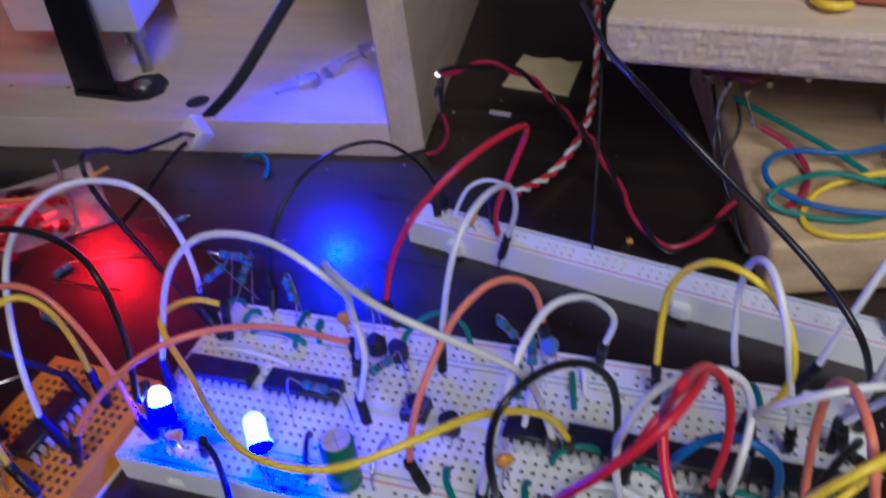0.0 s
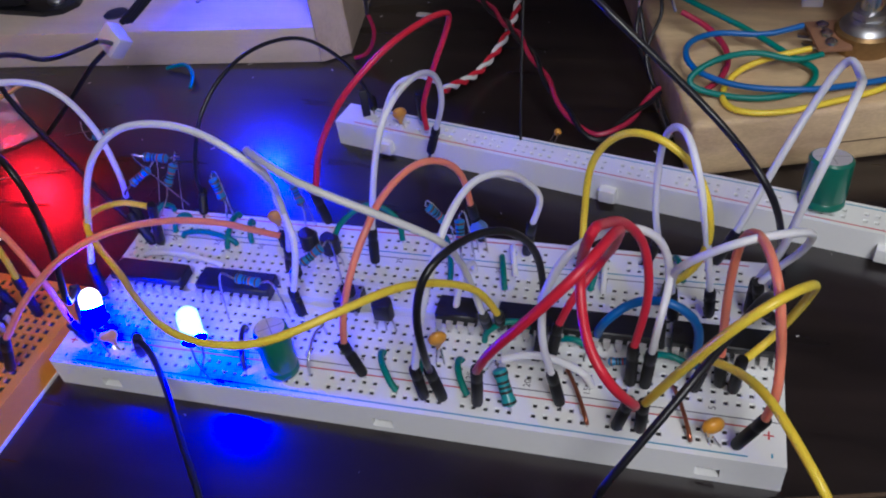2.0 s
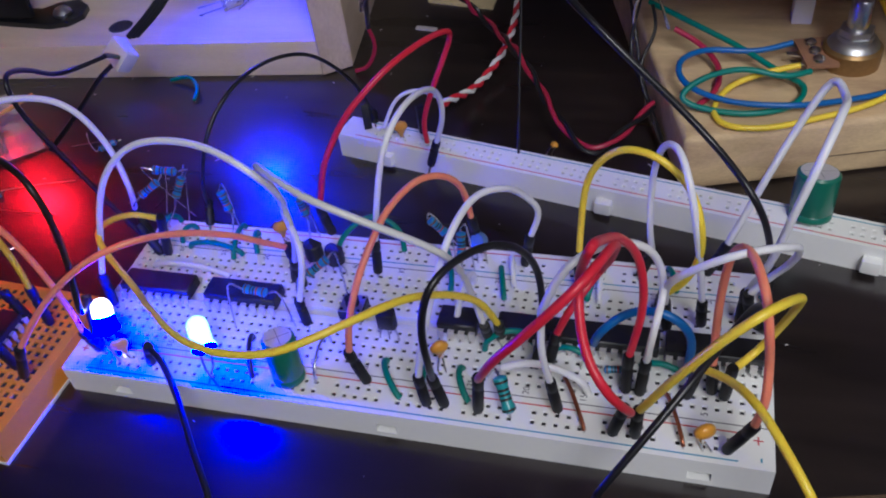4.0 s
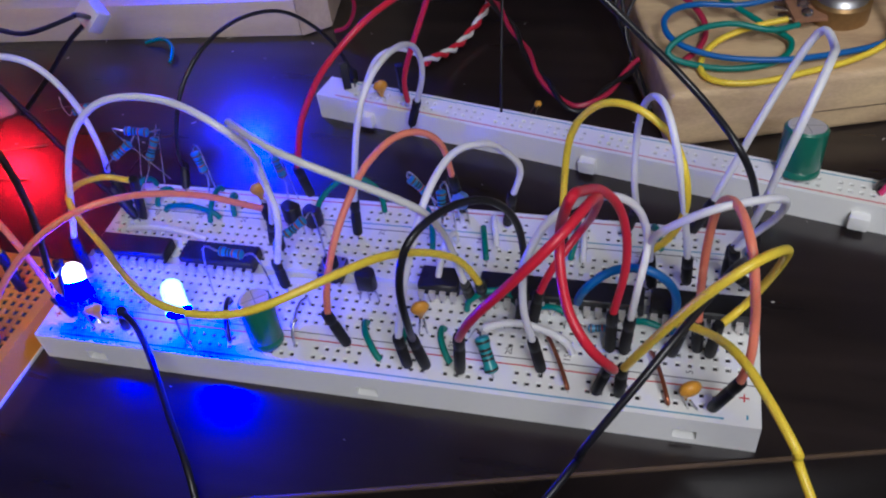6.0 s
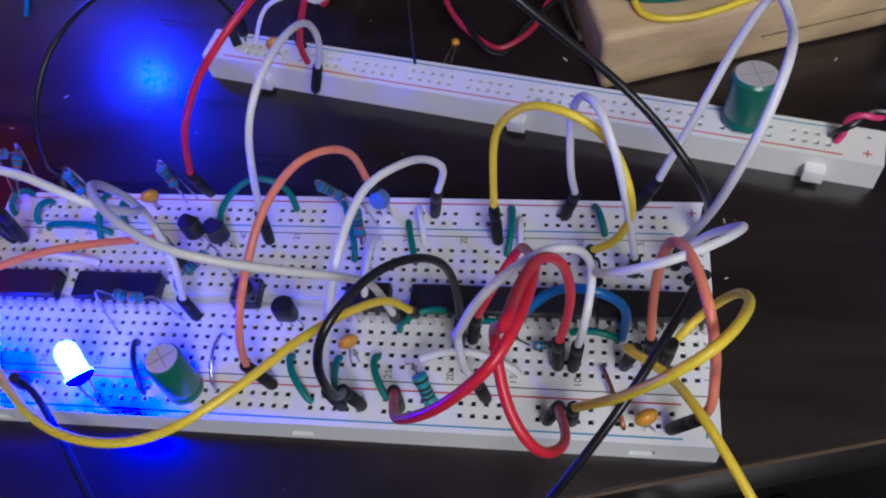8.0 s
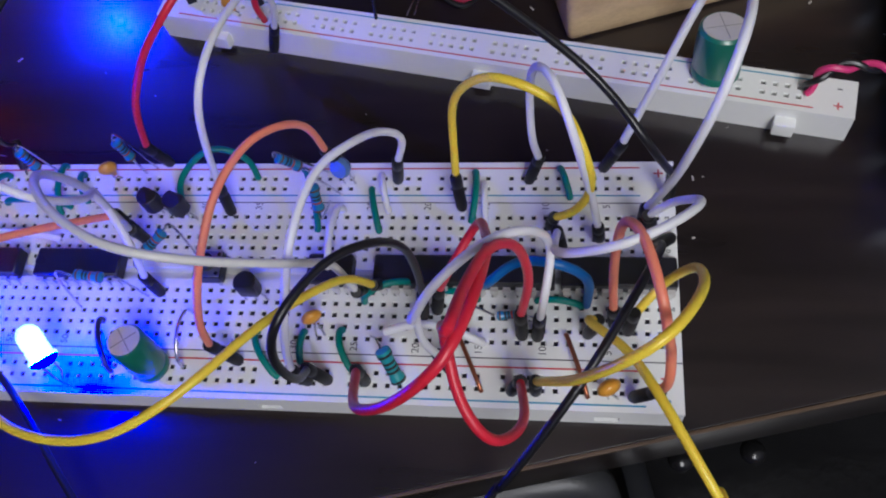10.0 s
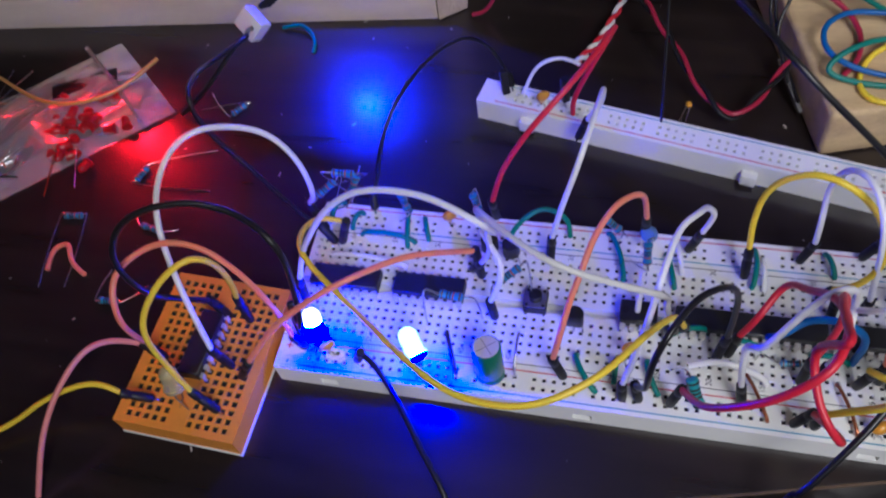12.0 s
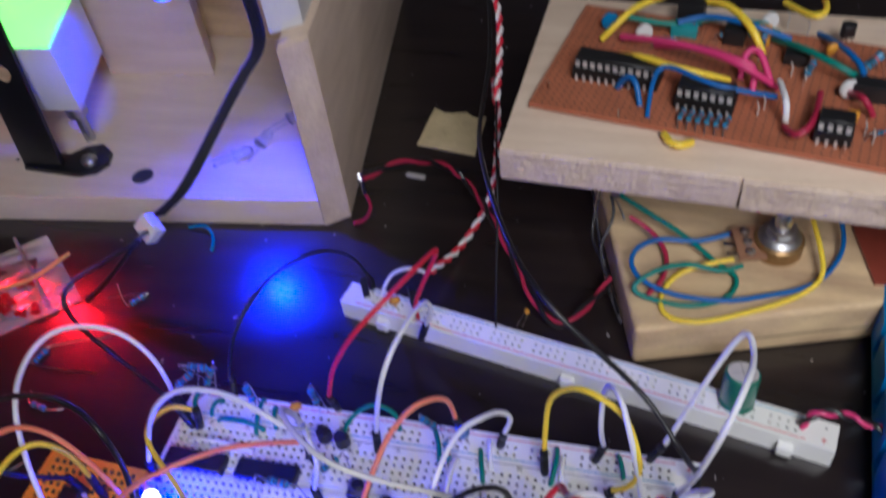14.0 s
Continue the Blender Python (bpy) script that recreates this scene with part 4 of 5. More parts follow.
def twisted(pts, a, b, label, r=0.75, turns=0.16):
    """Two thin wires twisted round each other along pts."""
    ob = thing("twisted_wires", label, "wire", pts[0])
    mid = spline(pts, 14)
    for k, c in enumerate((a, b)):
        run, path = 0.0, []
        for i, q in enumerate(mid):
            d = (mid[min(i + 1, len(mid) - 1)] - mid[max(i - 1, 0)]).normalized()
            if i:
                run += (q - mid[i - 1]).length
            u = d.cross(Vector((0, 0, 1))).normalized()
            v = d.cross(u)
            w = 2 * math.pi * (run * turns * 0.6 + k / 2)
            path.append(q + (u * math.cos(w) + v * math.sin(w)) * r)
        part("strand", tube(path, r, 8), WIRE[c], ob, c + " strand")


twisted([(-14.7, 89.6, 9.4), (-7.2, 110.6, 4.3), (-0.6, 134.3, 10.3), (-3.9, 168.7, 17.5), (-3.8, 166.6, 39.3), (2.6, 140, 50.3)] + [(0.1, 161.5, 56), (-4.2, 181.9, 64), (-14.3, 200.8, 70)], "red", "white", "red and white wires twisted together")
twisted([(-38.4, 100, 44), (-27.7, 113, 40.7), (-19.4, 125.6, 30.6), (-13, 135, 16.6), (-3.8, 125.7, 14.3), (4.4, 111.8, 16.9), (13.7, 97.7, 15), (22.3, 83.9, 11.2), (33.5, 74.4, 6.7), (42.2, 82.1, 7.7), (50.2, 94.8, 9.8)], "crimson", "black", "crimson and black wires twisted together", turns=0.07)
twisted([RAIL @ Vector((158, 5, 9)), RAIL @ Vector((159.5, 5.5, 14)), RAIL @ Vector((163, 7, 16)), RAIL @ Vector((170, 9, 15)), RAIL @ Vector((180, 8, 15)), RAIL @ Vector((196, 6, 18))], "magenta", "black", "pink and black wires twisted together at the rail")
sj = thing("solder_joint", "shiny soldered wire ends beside the box wall", "solder", (-45, 116, 20))
part("joint", cord([(-39.5, 101, 43), (-43, 111.5, 35), (-45.5, 115.5, 28), (-47, 118, 19)], 0.95, 8), SILVER, sj)
part("joint", cord([(-41, 104, 41), (-45.5, 113, 33), (-48, 117, 26)], 0.8, 8), SILVER, sj)
part("tail", cord([(-47, 118, 19), (-46, 119, 11), (-50, 119, 3), (-55, 118.5, 1.2)], 0.75, 8), WIRE["crimson"], sj, "crimson wire tail")
up = thing("bare_upright_wire", "thin dark wire rising from the power rail", "wire", (13.5, 67.8, TOP))
part("wire", cord([(13.5, 67.8, 7), (12.6, 78, 24), (11.4, 92, 41), (9.2, 105.5, 53), (6, 125, 62)], 0.4, 8), WIRE["black"], up)
jumper("white", [RAIL @ Vector((14, 5.5, 10)), (-25.9, 78.8, 18), (-19.2, 81.3, 20), (-13, 83.1, 16)], "short white wire on the power rail strip", r=0.6)
rp = thing("plug_pair", "black plug and bare pins standing on the rail strip", "plug", RAIL @ Vector((12, 5, TOP)))
part("plug", box((2.4, 2.4, 8), along(RAIL @ Vector((8.2, 5.5, TOP)), RAIL @ Vector((6, 8.5, 20))), 0.3), PLUG_BLACK, rp)
part("plug", box((2.4, 2.4, 9), along(RAIL @ Vector((28, 5.5, TOP + 3)), RAIL @ Vector((27.5, 6, 24))), 0.3), PLUG_BLACK, rp)
part("pin", tube([RAIL @ Vector((28, 5.5, TOP + 3)), RAIL @ Vector((28.3, 5.2, 6))], 0.3, 6), SILVER, rp)

# ---- the wooden box at the back ----
BASE_T = 14.0
wb = thing("wooden_box", "open pine box with an upright side wall", "box", (-130, 150, 0))


def deg(p, length, a):
    return (p[0] + length * math.cos(radians(a)), p[1] + length * math.sin(radians(a)))


FR = (-67.0, 116.6)
FL = deg(FR, -330, 5.9)
part("base", prism([FL, FR, deg(FR, 185, 97), deg(FL, 185, 97)], 0, BASE_T, 0.8), BOX_WOOD, wb)
part("side_wall", prism([(-66.6, 116.9), (-57.6, 123.7), (-79.5, 290), (-95, 288)], 0.02, 86, 0.9), BOX_SIDE, wb, "upright pine side wall with a rough front end")
part("upper_wall", prism([(-71, 122), (-61, 129.5), (-82, 292), (-96, 290)], 86.02, 150, 0.9), NYLON, wb, "pale upper wall piece")
part("end_face", prism([(-66.9, 116.2), (-66.4, 115.8), (-57.4, 122.6), (-57.8, 123.2)], 0.6, 85, 0.1), END_GRAIN, wb, "rough sawn end")
inner = thing("wood_block", "upright pine board inside the box", "wood", (-140, 186, BASE_T))
part("board", prism([(-199.5, 190, 14)[:2], (-145.6, 193.8, 14)[:2], (-150.2, 206.4, 14)[:2], (-204.1, 203.9, 14)[:2]], BASE_T + 0.02, 130, 0.8), BOX_WOOD, inner)
# holes in the wood are flat discs with their shade painted in
for p in ((-239.3, 123.5, 14), (-211, 125.3, 14), (-118.4, 131.6, 14)):
    part("nail_hole", turned([(0.9, 0), (0.9, 0.05)], at(p[0], p[1], BASE_T), 12), HOLE_SHADE, wb)
part("drilled_hole", turned([(4.6, 0), (4.6, 0.06)], at(-147.5, 121.7, BASE_T), 24), HOLE_SHADE, wb, "flat dark disc for the shade in a drilled hole")
for k in range(5):
    part("mesh_bar", box((0.5, 8 - abs(k - 2) * 1.4, 0.2), at(-150.3 + 1.4 * k, 121.7, BASE_T + 0.08, 0, 0, -20)), STEEL_BLACK, wb, smooth=False)

br = thing("metal_bracket", "black painted steel angle bracket on the wooden base", "bracket", (-184, 125, BASE_T))
foot = [(-203, 119), (-176, 117.5), (-169, 120), (-165.5, 126), (-167.5, 133), (-174, 137.5), (-181, 135), (-186, 129.5), (-203, 130)]
part("foot", prism(foot, BASE_T, BASE_T + 2.2, 0.4), STEEL_BLACK, br)
strap = prism([(-10, -1.1), (10, -1.1), (10, 1.1), (-10, 1.1)], 0, 78, 0.5)
strap.transform(at(-194, 121.5, BASE_T + 1.5, -14, -9, 0))
part("strap", strap, STEEL_BLACK, br)
part("slot", turned([(3.4, 0), (3.4, 0.2)], at(-194, 121.5, BASE_T + 1.5, -14, -9, 0) @ at(1.5, -1.15, 42, 90), 18), WOOD, br, "round hole showing wood behind")
bolt = thing("bolt", "shiny steel bolt and nut through the bracket", "bolt", (-171.5, 125, BASE_T + 2.2))
part("head", turned([(3.4, 0), (3.6, 1.2), (2.4, 2.6), (0.5, 3.0)], at(-174, 125.5, BASE_T + 2.2), 16), STEEL, bolt)
part("shank", turned([(2.3, 0), (2.3, 14), (4.6, 14.2), (4.6, 19.6)], at(-184, 142.5, BASE_T), 14), STEEL, bolt)

lampbox = thing("lit_box", "small pale box, green-white light on its top made emissive", "lamp", (-190, 150, 34))
LP = [(-177, 137.5), (-190.5, 181), (-250, 177), (-236, 134)]
part("case", prism(LP, 33.6, 64.5, 0.6), NYLON, lampbox)
cx, cy = sum(p[0] for p in LP) / 4, sum(p[1] for p in LP) / 4
# emissive sheet stands in for green light falling on the box top
part("emissive_top", prism([(cx + (x - cx) * 0.96, cy + (y - cy) * 0.96) for x, y in LP], 64.5 + 0.05, 64.5 + 1.2, 0.2), GREEN_LIT, lampbox, "emissive sheet standing in for green-white light on the top")

# unseen lamps above the box, placed by blue and red reflections; panel, stems added
panel = thing("unseen_lamp_panel", "added unseen panel holding a blue and a red lamp above the box", "lamp", (-215, 215, BASE_T))
part("board", prism([(-330, 226), (-120, 226), (-120, 236), (-330, 236)], BASE_T + 0.02, 200, 1.0), WOOD, panel)
BLUE_AT, RED_AT = (-116, 137, 99), (-219, 103, 88)
for p, lens, nm in ((BLUE_AT, BLUE_LIT, "blue_lamp"), (RED_AT, RED_LIT, "red_lamp")):
    part("stem", tube([(p[0], 226, p[2]), (p[0], p[1] + 1, p[2])], 2.0, 10), STEEL_BLACK, panel)
    part(nm, turned([(0.5, -4.4), (2.6, -3.8), (4.0, -1.6), (4.2, 1), (3.6, 3.6), (2.0, 5.2), (0.2, 5.7)], along(p, (p[0] + 60, p[1] - 78, p[2] - 91)), 20), lens, panel)
# cup added to block the blue spill inside the box
short = [(5.0, -4), (5.0, 7.5), (4.7, 7.5), (4.7, -4), (0.3, -4.6)]
part("spill_hood", turned(short, along(BLUE_AT, (BLUE_AT[0] + 60, BLUE_AT[1] - 78, BLUE_AT[2] - 91)), 20, cap=False), STEEL_BLACK, panel, "added black cup keeping blue lamp spill off the box")
# extra spot, added to turn the side of the lit box blue
beam("blue_side_spot", BEAM_WATTS * 1.1, (0.02, 0.05, 1.0), 36, (-124 * MM, 140 * MM, 92 * MM), (-181 * MM, 152 * MM, 50 * MM), 0.003)
# tube added to narrow the red light to the table
spill_hood = [(5.0, -2), (5.0, 13), (4.7, 13), (4.7, -1.5)]
part("spill_hood", turned(spill_hood, along(RED_AT, (RED_AT[0] + 80, RED_AT[1] - 78, RED_AT[2] - 91)), 20, cap=False), STEEL_BLACK, panel, "added black tube keeping red lamp spill off the box")
# extra spot, added for the blue patch on the wooden base
beam("blue_base_spot", BEAM_WATTS, (0.02, 0.05, 1.0), 46, (-113 * MM, 131 * MM, 92 * MM), (-98 * MM, 122 * MM, 14 * MM), 0.003)

for p, a in (((-110.6, 135.4, 16), 30), ((-102.3, 144.2, 16), 75), ((-95.5, 161.9, 16), 50)):
    ob = thing("loose_led", "clear unlit diode lying on the wooden base", "led", (p[0], p[1], BASE_T), "loose clear diodes")
    m = at(p[0], p[1], BASE_T + 2.6, 0, 84, a)
    part("dome", turned([(2.9, 0), (2.9, 0.9), (2.5, 1.0), (2.5, 6.2), (1.8, 7.8), (0.6, 8.6)], m, 18), LED_EMPTY, ob)
    for s in (-1, 1):
        part("lead", tube([m @ Vector((s * 1.27, 0, 0)), m @ Vector((s * 1.4, 0.3, -9))], 0.27, 6), SILVER, ob)

# ---- cable with its white connector ----
cable = thing("flat_cable", "black ribbon cable ending in a white connector", "cable", (-114, 95, 29))
run = [(-112.5, 82, 34.5), (-102.2, 86.2, 43.2), (-95.2, 96, 53.2), (-90, 108.5, 62), (-84, 119, 71), (-77.5, 126, 80), (-76, 124, 100), (-77, 122, 140)]
for k in range(3):
    part("core", cord([Vector(p) + Vector(((k - 1) * 1.15, (k - 1) * 0.5, 0)) for p in run], 1.0, 8), CABLE_BLACK, cable)
JP = (-117.8, 79.2, 28.7)
JM = along(JP, run[0]) @ at(0, 0, -3, 0, 0, 35)
part("connector", box((9.0, 5.2, 7.4), JM @ at(0, 0, 0), 0.5), NYLON, cable, "white nylon connector")
# slots are thin black strips; their inner shade is in the colour
for k in range(3):
    part("slot", box((1.4, 0.3, 3.5), JM @ at(-2.7 + 2.7 * k, -2.62, 3)), CHIP_BLACK, cable, smooth=False)
part("core", cord([Vector(JP) + Vector((1, -1, 0)), (-115, 72, 33.5), (-112.5, 66.5, 37), (-112.1, 65.4, 37.3)], 0.8, 8), WIRE["black"], cable)
part("core", cord([Vector(JP) + Vector((-1, -1, -1)), (-124, 72, 24), (-134, 66, 13), (-147, 63, 1)], 0.8, 8), WIRE["black"], cable)
bit = thing("wire_snippet", "short curled green wire by the box", "wire", (-113, 100.6, 0.8))
part("sheath", cord([(-123.6, 107.2, 1), (-115.4, 107.2, 3), (-109.1, 100.8, 3), (-108.5, 95.6, 1)], 0.7, 8), WIRE["green"], bit)

# ---- loose things on the table ----
pad = thing("foam_pad", "square yellowish foam pad lying on the table", "pad", (-27, 181, 0))
part("pad", prism([(-41.5, 170.1), (-14.5, 165.8), (-14.4, 192.4), (-20, 191.0), (-24, 194.6), (-33, 192.8), (-39.6, 196.4)], 0.01, 1.0, 0.2), PAPER_PAD, pad)
for k in range(4):
    x, y = ((-34, 176), (-21, 174), (-33, 189), (-21, 187))[k]
    part("dent", turned([(4.6, 0), (4.2, 0.12), (3.8, 0.1), (0.3, 0.1)], at(x, y, 1.0), 20), PAPER_PAD, pad)
chipw = thing("wood_splinter", "small pale splinter on the table", "splinter", (-36.9, 150, 0))
part("splinter", box((8.5, 2.2, 0.9), at(*(-36.9, 150, 0)[:2], 0.01, 0, 0, -8), 0.3), DUST, chipw)
dr = thing("ceramic_capacitor", "loose yellow ceramic capacitor on the table", "capacitor", (21.5, 83.5, 0))
part("body", turned([(0.3, -1.6), (0.9, -0.6), (1.15, 0.3), (0.8, 1.1), (0.1, 1.4)], at(21.6, 83, 1.1, 70, 0, 30), 14), DROP_TAN, dr)
for s in (-1, 1):
    part("lead", tube([(21.6 + s * 0.5, 82, 1.3), (20 + s, 76, 0.4)], 0.3, 6), SILVER, dr)


def loose_resistor(mid, way, ends, label):
    c, d = Vector((mid[0], mid[1], 1.3)), Vector((way[0], way[1], 0)).normalized()
    e = [Vector((p[0], p[1], 0.35)) for p in ends]
    resistor(c, d, [[c - d * 3.1, c - d * 4.4, e[0] * 0.5 + (c - d * 5.5) * 0.5, e[0]], [c + d * 3.1, c + d * 4.4, e[1] * 0.5 + (c + d * 5.5) * 0.5, e[1]]], label)


loose_resistor((-168, 17.5), (1, 0.1), [(-168.5, -9), (-160, -8)], "loose resistor with long bent leads on the table")
loose_resistor((-151.4, 36.5), (0.3, 1), [(-126, 32.7), (-129.1, 49.3)], "loose blue resistor with folded leads on the table")
loose_resistor((-143, -11), (1, 0.05), [(-147, 0), (-133, -4)], "loose resistor bent on the table")
loose_resistor((-140, 16), (1, -0.2), [(-147, 22), (-131, 17)], "loose blue resistor on the table")
loose_resistor((-127, 67), (0.6, 0.8), [(-140, 74), (-141, 66)], "loose resistor with pale leads on the table")
wl = thing("wire_snippet", "loose coral wire bent like a hook on the table", "wire", (-166, 2, 0))
part("sheath", cord([(-168, -3, 0.9), (-169, 4, 1.2), (-165, 7, 1.2), (-161.5, 1, 0.9), (-155, -3, 0.9)], 0.8, 8), WIRE["coral"], wl)

bag = thing("plastic_bag", "clear zip bag of red diodes on the table", "bag", (-190, 55, 0))


def sheet(z0, lumps, seed):
    rnd = random.Random(seed)
    vs, fs, n = [], [], 26
    a, b, c, d = Vector((-184.5, 95)), Vector((-150.5, 64.5)), Vector((-222, -2)), Vector((-256, 28))
    for j in range(n + 1):
        for i in range(n + 1):
            u, v = i / n, j / n
            p = (a * (1 - u) + b * u) * (1 - v) + (d * (1 - u) + c * u) * v
            w = math.sin(math.pi * u) * math.sin(math.pi * min(1, v * 1.2 + 0.06))
            vs.append((p.x, p.y, z0 + lumps * max(0, w) * (0.7 + 0.9 * noise.noise(Vector((u * 5, v * 5, seed)))) + rnd.uniform(0, 0.12)))
    for j in range(n):
        for i in range(n):
            k = j * (n + 1) + i
            fs.append((k, k + 1, k + n + 2, k + n + 1))
    return mesh(vs, fs)


part("film", sheet(0.6, 7.5, 3), BAG_FILM, bag, "crumpled clear film").visible_shadow = False
part("under_film", sheet(0.15, 0.3, 8), BAG_FILM, bag, "clear film underneath").visible_shadow = False
part("zip_strip", cord([(-194, 88, 4), (-178, 74, 5.4), (-160, 57, 3)], 0.9, 8), BAG_FILM, bag, "pale zip closure")
part("grey_foam", box((24, 7, 4), at(-187, 71, 0.7, 0, 0, 28), 1), STEEL_BLACK, bag, "black foam strip in the bag")
rnd = random.Random(5)
for k in range(34):
    x, y = -186 + rnd.gauss(0, 9), 55 + rnd.gauss(0, 8)
    x, y = max(-208, min(-163, x)), max(38, min(78, y))
    m = at(x, y, 2.2 + rnd.uniform(0, 1.6), 0, 80 + rnd.uniform(-20, 20), rnd.uniform(0, 360))
    ob = part("red_diode", turned([(1.9, 0), (1.9, 0.6), (1.5, 0.7), (1.5, 3.6), (0.9, 4.7), (0.1, 5.1)], m, 10), LED_RED, bag)
for k in range(46):
    x, y = -205 + rnd.gauss(0, 12), 42 + rnd.gauss(0, 10)
    a = rnd.uniform(0, math.pi)
    dx, dy = 8 * math.cos(a), 8 * math.sin(a)
    part("diode_lead", tube([(x - dx, y - dy, 1.2 + rnd.uniform(0, 3)), (x + dx, y + dy, 1.2 + rnd.uniform(0, 3))], 0.25, 5), SILVER if k % 3 else COPPER, bag)

rnd = random.Random(11)
specks = []
for k in range(240):
    u, v = rnd.uniform(-240, 300), rnd.uniform(3, 330)
    x, y = on_table(u, v)
    s = rnd.choice((0.2, 0.25, 0.3, 0.35, 0.6, 0.8))
    specks.append(box((s * rnd.uniform(0.6, 2.2), s * 0.6, 0.12), at(x, y, 0.005, 0, 0, rnd.uniform(0, 180))))
tagged(part("dust_specks", join(*specks), DUST, smooth=False), "pale specks of dust and crumbs on the dark table", "dust", kind="stuff")

# ---- the low wooden block with the potentiometer ----
LOW = at(60, 66.3, 0, 0, 0, 16.6)
LH = 18.5
low = thing("wood_block", "thick pine block carrying a potentiometer and wires", "wood", (95, 100, 0))
part("block", (lambda b: (b.transform(LOW), b)[1])(prism([(0, 0), (135, 0), (135, 118), (2, 118)], 0.02, LH, 2.2, 3)), WOOD, low)
part("crack", box((70, 0.25, 0.25), LOW @ at(75, -0.05, 7, 0, 0, 0)), EDGE_BROWN, low, smooth=False)
pot = thing("potentiometer", "metal potentiometer with a knurled shaft", "potentiometer", LOW @ Vector((57, 26, LH)))
PM = at(104.3, 108.5, LH, 0, 0, 12)
part("case", turned([(8.2, 0), (8.2, 5.4), (7.4, 6.2)], PM, 28), surface("brass_case", (0.4, 0.25, 0.09), 0.4, metal=0.7, vary=0.4), pot, "tarnished brass case")
part("cover", turned([(7.2, 6.2), (6.4, 7.6), (5.0, 8.2), (4.9, 9.4)], PM, 28), STEEL, pot)
part("nut", turned([(4.9, 9.4), (4.9, 11.2), (4.2, 11.4)], PM, 6), STEEL, pot)
part("shaft", turned([(3.0, 11.4), (3.0, 19.5), (2.6, 20.2)], PM, 18), SILVER, pot)
# slit drawn as a black bar, its shade painted
part("slit", box((5.4, 0.7, 4), PM @ at(0, 0, 16.4)), CHIP_BLACK, pot, smooth=False)
part("terminal_board", box((9, 15, 1.2), PM @ at(-10, 0, 3.2), 0.2), BROWN_BOARD, pot, "brown terminal board")
for k in (-1, 0, 1):
    part("lug", turned([(1.9, 0), (1.7, 0.8), (0.7, 1.5)], PM @ at(-10.5, 4.6 * k, 4.4), 12), SILVER, pot, "soldered lug")
    part("tail", box((6, 1.6, 0.5), PM @ at(-15.5, 4.6 * k, 3.4, 0, 12)), SILVER, pot)
pcb = thing("circuit_board", "red-brown circuit board lying on the pine block", "circuit board", (140, 105, LH))
part("board", prism([(129, 122.1, 20)[:2], (133.8, 96.1, 20)[:2], (175, 100), (172, 128)], LH + 0.05, LH + 1.7, 0.15), BROWN_PCB, pcb)
for i in range(6):
    for j in range(5):
        x, y = 141 + 4.6 * i, 101 + 4.2 * j + 0.3 * i
        part("solder_pad", turned([(1.0, 0), (0.7, 0.35), (0.1, 0.45)], at(x, y, LH + 1.7), 8), PERF_TRACK, pcb)


def lying(colour, pix, label, r=0.85):
    ob = thing("hookup_wire", label, "wire", pix[0], "wires on the pine block")
    part("sheath", cord(pix, r, 10), WIRE[colour], ob)


lying("blue", [(87.7, 107.2, 25), (77.3, 103.2, 24), (64.6, 102, 25), (56.6, 93.6, 26), (58.6, 84.8, 24), (70.8, 80.1, 22), (87, 79.7, 22), (98.9, 84.3, 21), (114.8, 91.3, 21), (124.4, 106.6, 21), (124.6, 118.4, 24), (120, 128, 30)], "blue hookup wire looping over the pine block")
lying("green", [(45.9, 120.1, 30), (60, 112.5, 27), (73.4, 105.4, 24), (84.5, 95.8, 22), (91.3, 91.4, 20.5), (87.4, 82.1, 20), (75.5, 77.5, 20), (62.7, 78.9, 20.5), (57.8, 80.6, 23), (64.2, 85.9, 26), (74.7, 90.8, 26), (84.8, 90.6, 24), (92.3, 94.1, 24)], "green hookup wire looping over the pine block")
lying("yellow", [(89.5, 96.8, 24), (79.7, 93.5, 23), (70.8, 88.9, 21), (66.8, 78.9, 20), (70.4, 71.7, 20), (81.3, 71.7, 20), (94.4, 77.7, 20), (106.1, 83.5, 20.5), (116.3, 91.9, 22), (117.4, 102.8, 24), (112, 126, 30)], "yellow hookup wire looping over the pine block")
lying("crimson", [(54.3, 109.5, 27), (62.1, 106.3, 24), (67.8, 99.1, 21), (67.4, 88, 20.5), (62.2, 79.8, 20)], "crimson hookup wire on the pine block")
for k, (a, b, c, d) in enumerate((((39.7, 119.9, 34), (43, 108, 26), (45.5, 102.6, 16), (50.5, 89.1, 7)), ((43.7, 117, 34), (41.8, 101.8, 24), (46.9, 99.8, 12), (53.9, 83.1, 5)), ((47.2, 114.4, 32), (48.9, 108.8, 26), (44.8, 99.5, 18), (52.1, 92, 4)))):
    lying("black", [a, b, c, d], "dark thin wire hanging beside the pine block", 0.55)
sol = thing("solder_joint", "shiny soldered wire ends beside the pine block", "solder", (49.4, 94.3, 6))
part("joint", cord([(48.2, 97.1, 9), (50.4, 90.5, 7), (55.3, 81.9, 2)], 1.3, 8), SILVER, sol)

# ---- the upper board with the stripboard circuit ----
UP = at(12.5, 94.7, 53.2, 0, 0, -3.9)
plank = thing("wooden_plank", "pale plywood plank with rough sawn front edge", "wood", (80, 140, 53))
part("plank", (lambda b: (b.transform(UP), b)[1])(prism([(0, 0.6), (190, 0.6), (190, 92), (-2.6, 92)], 0, 12.8, 0.5)), PLANK_WOOD, plank)


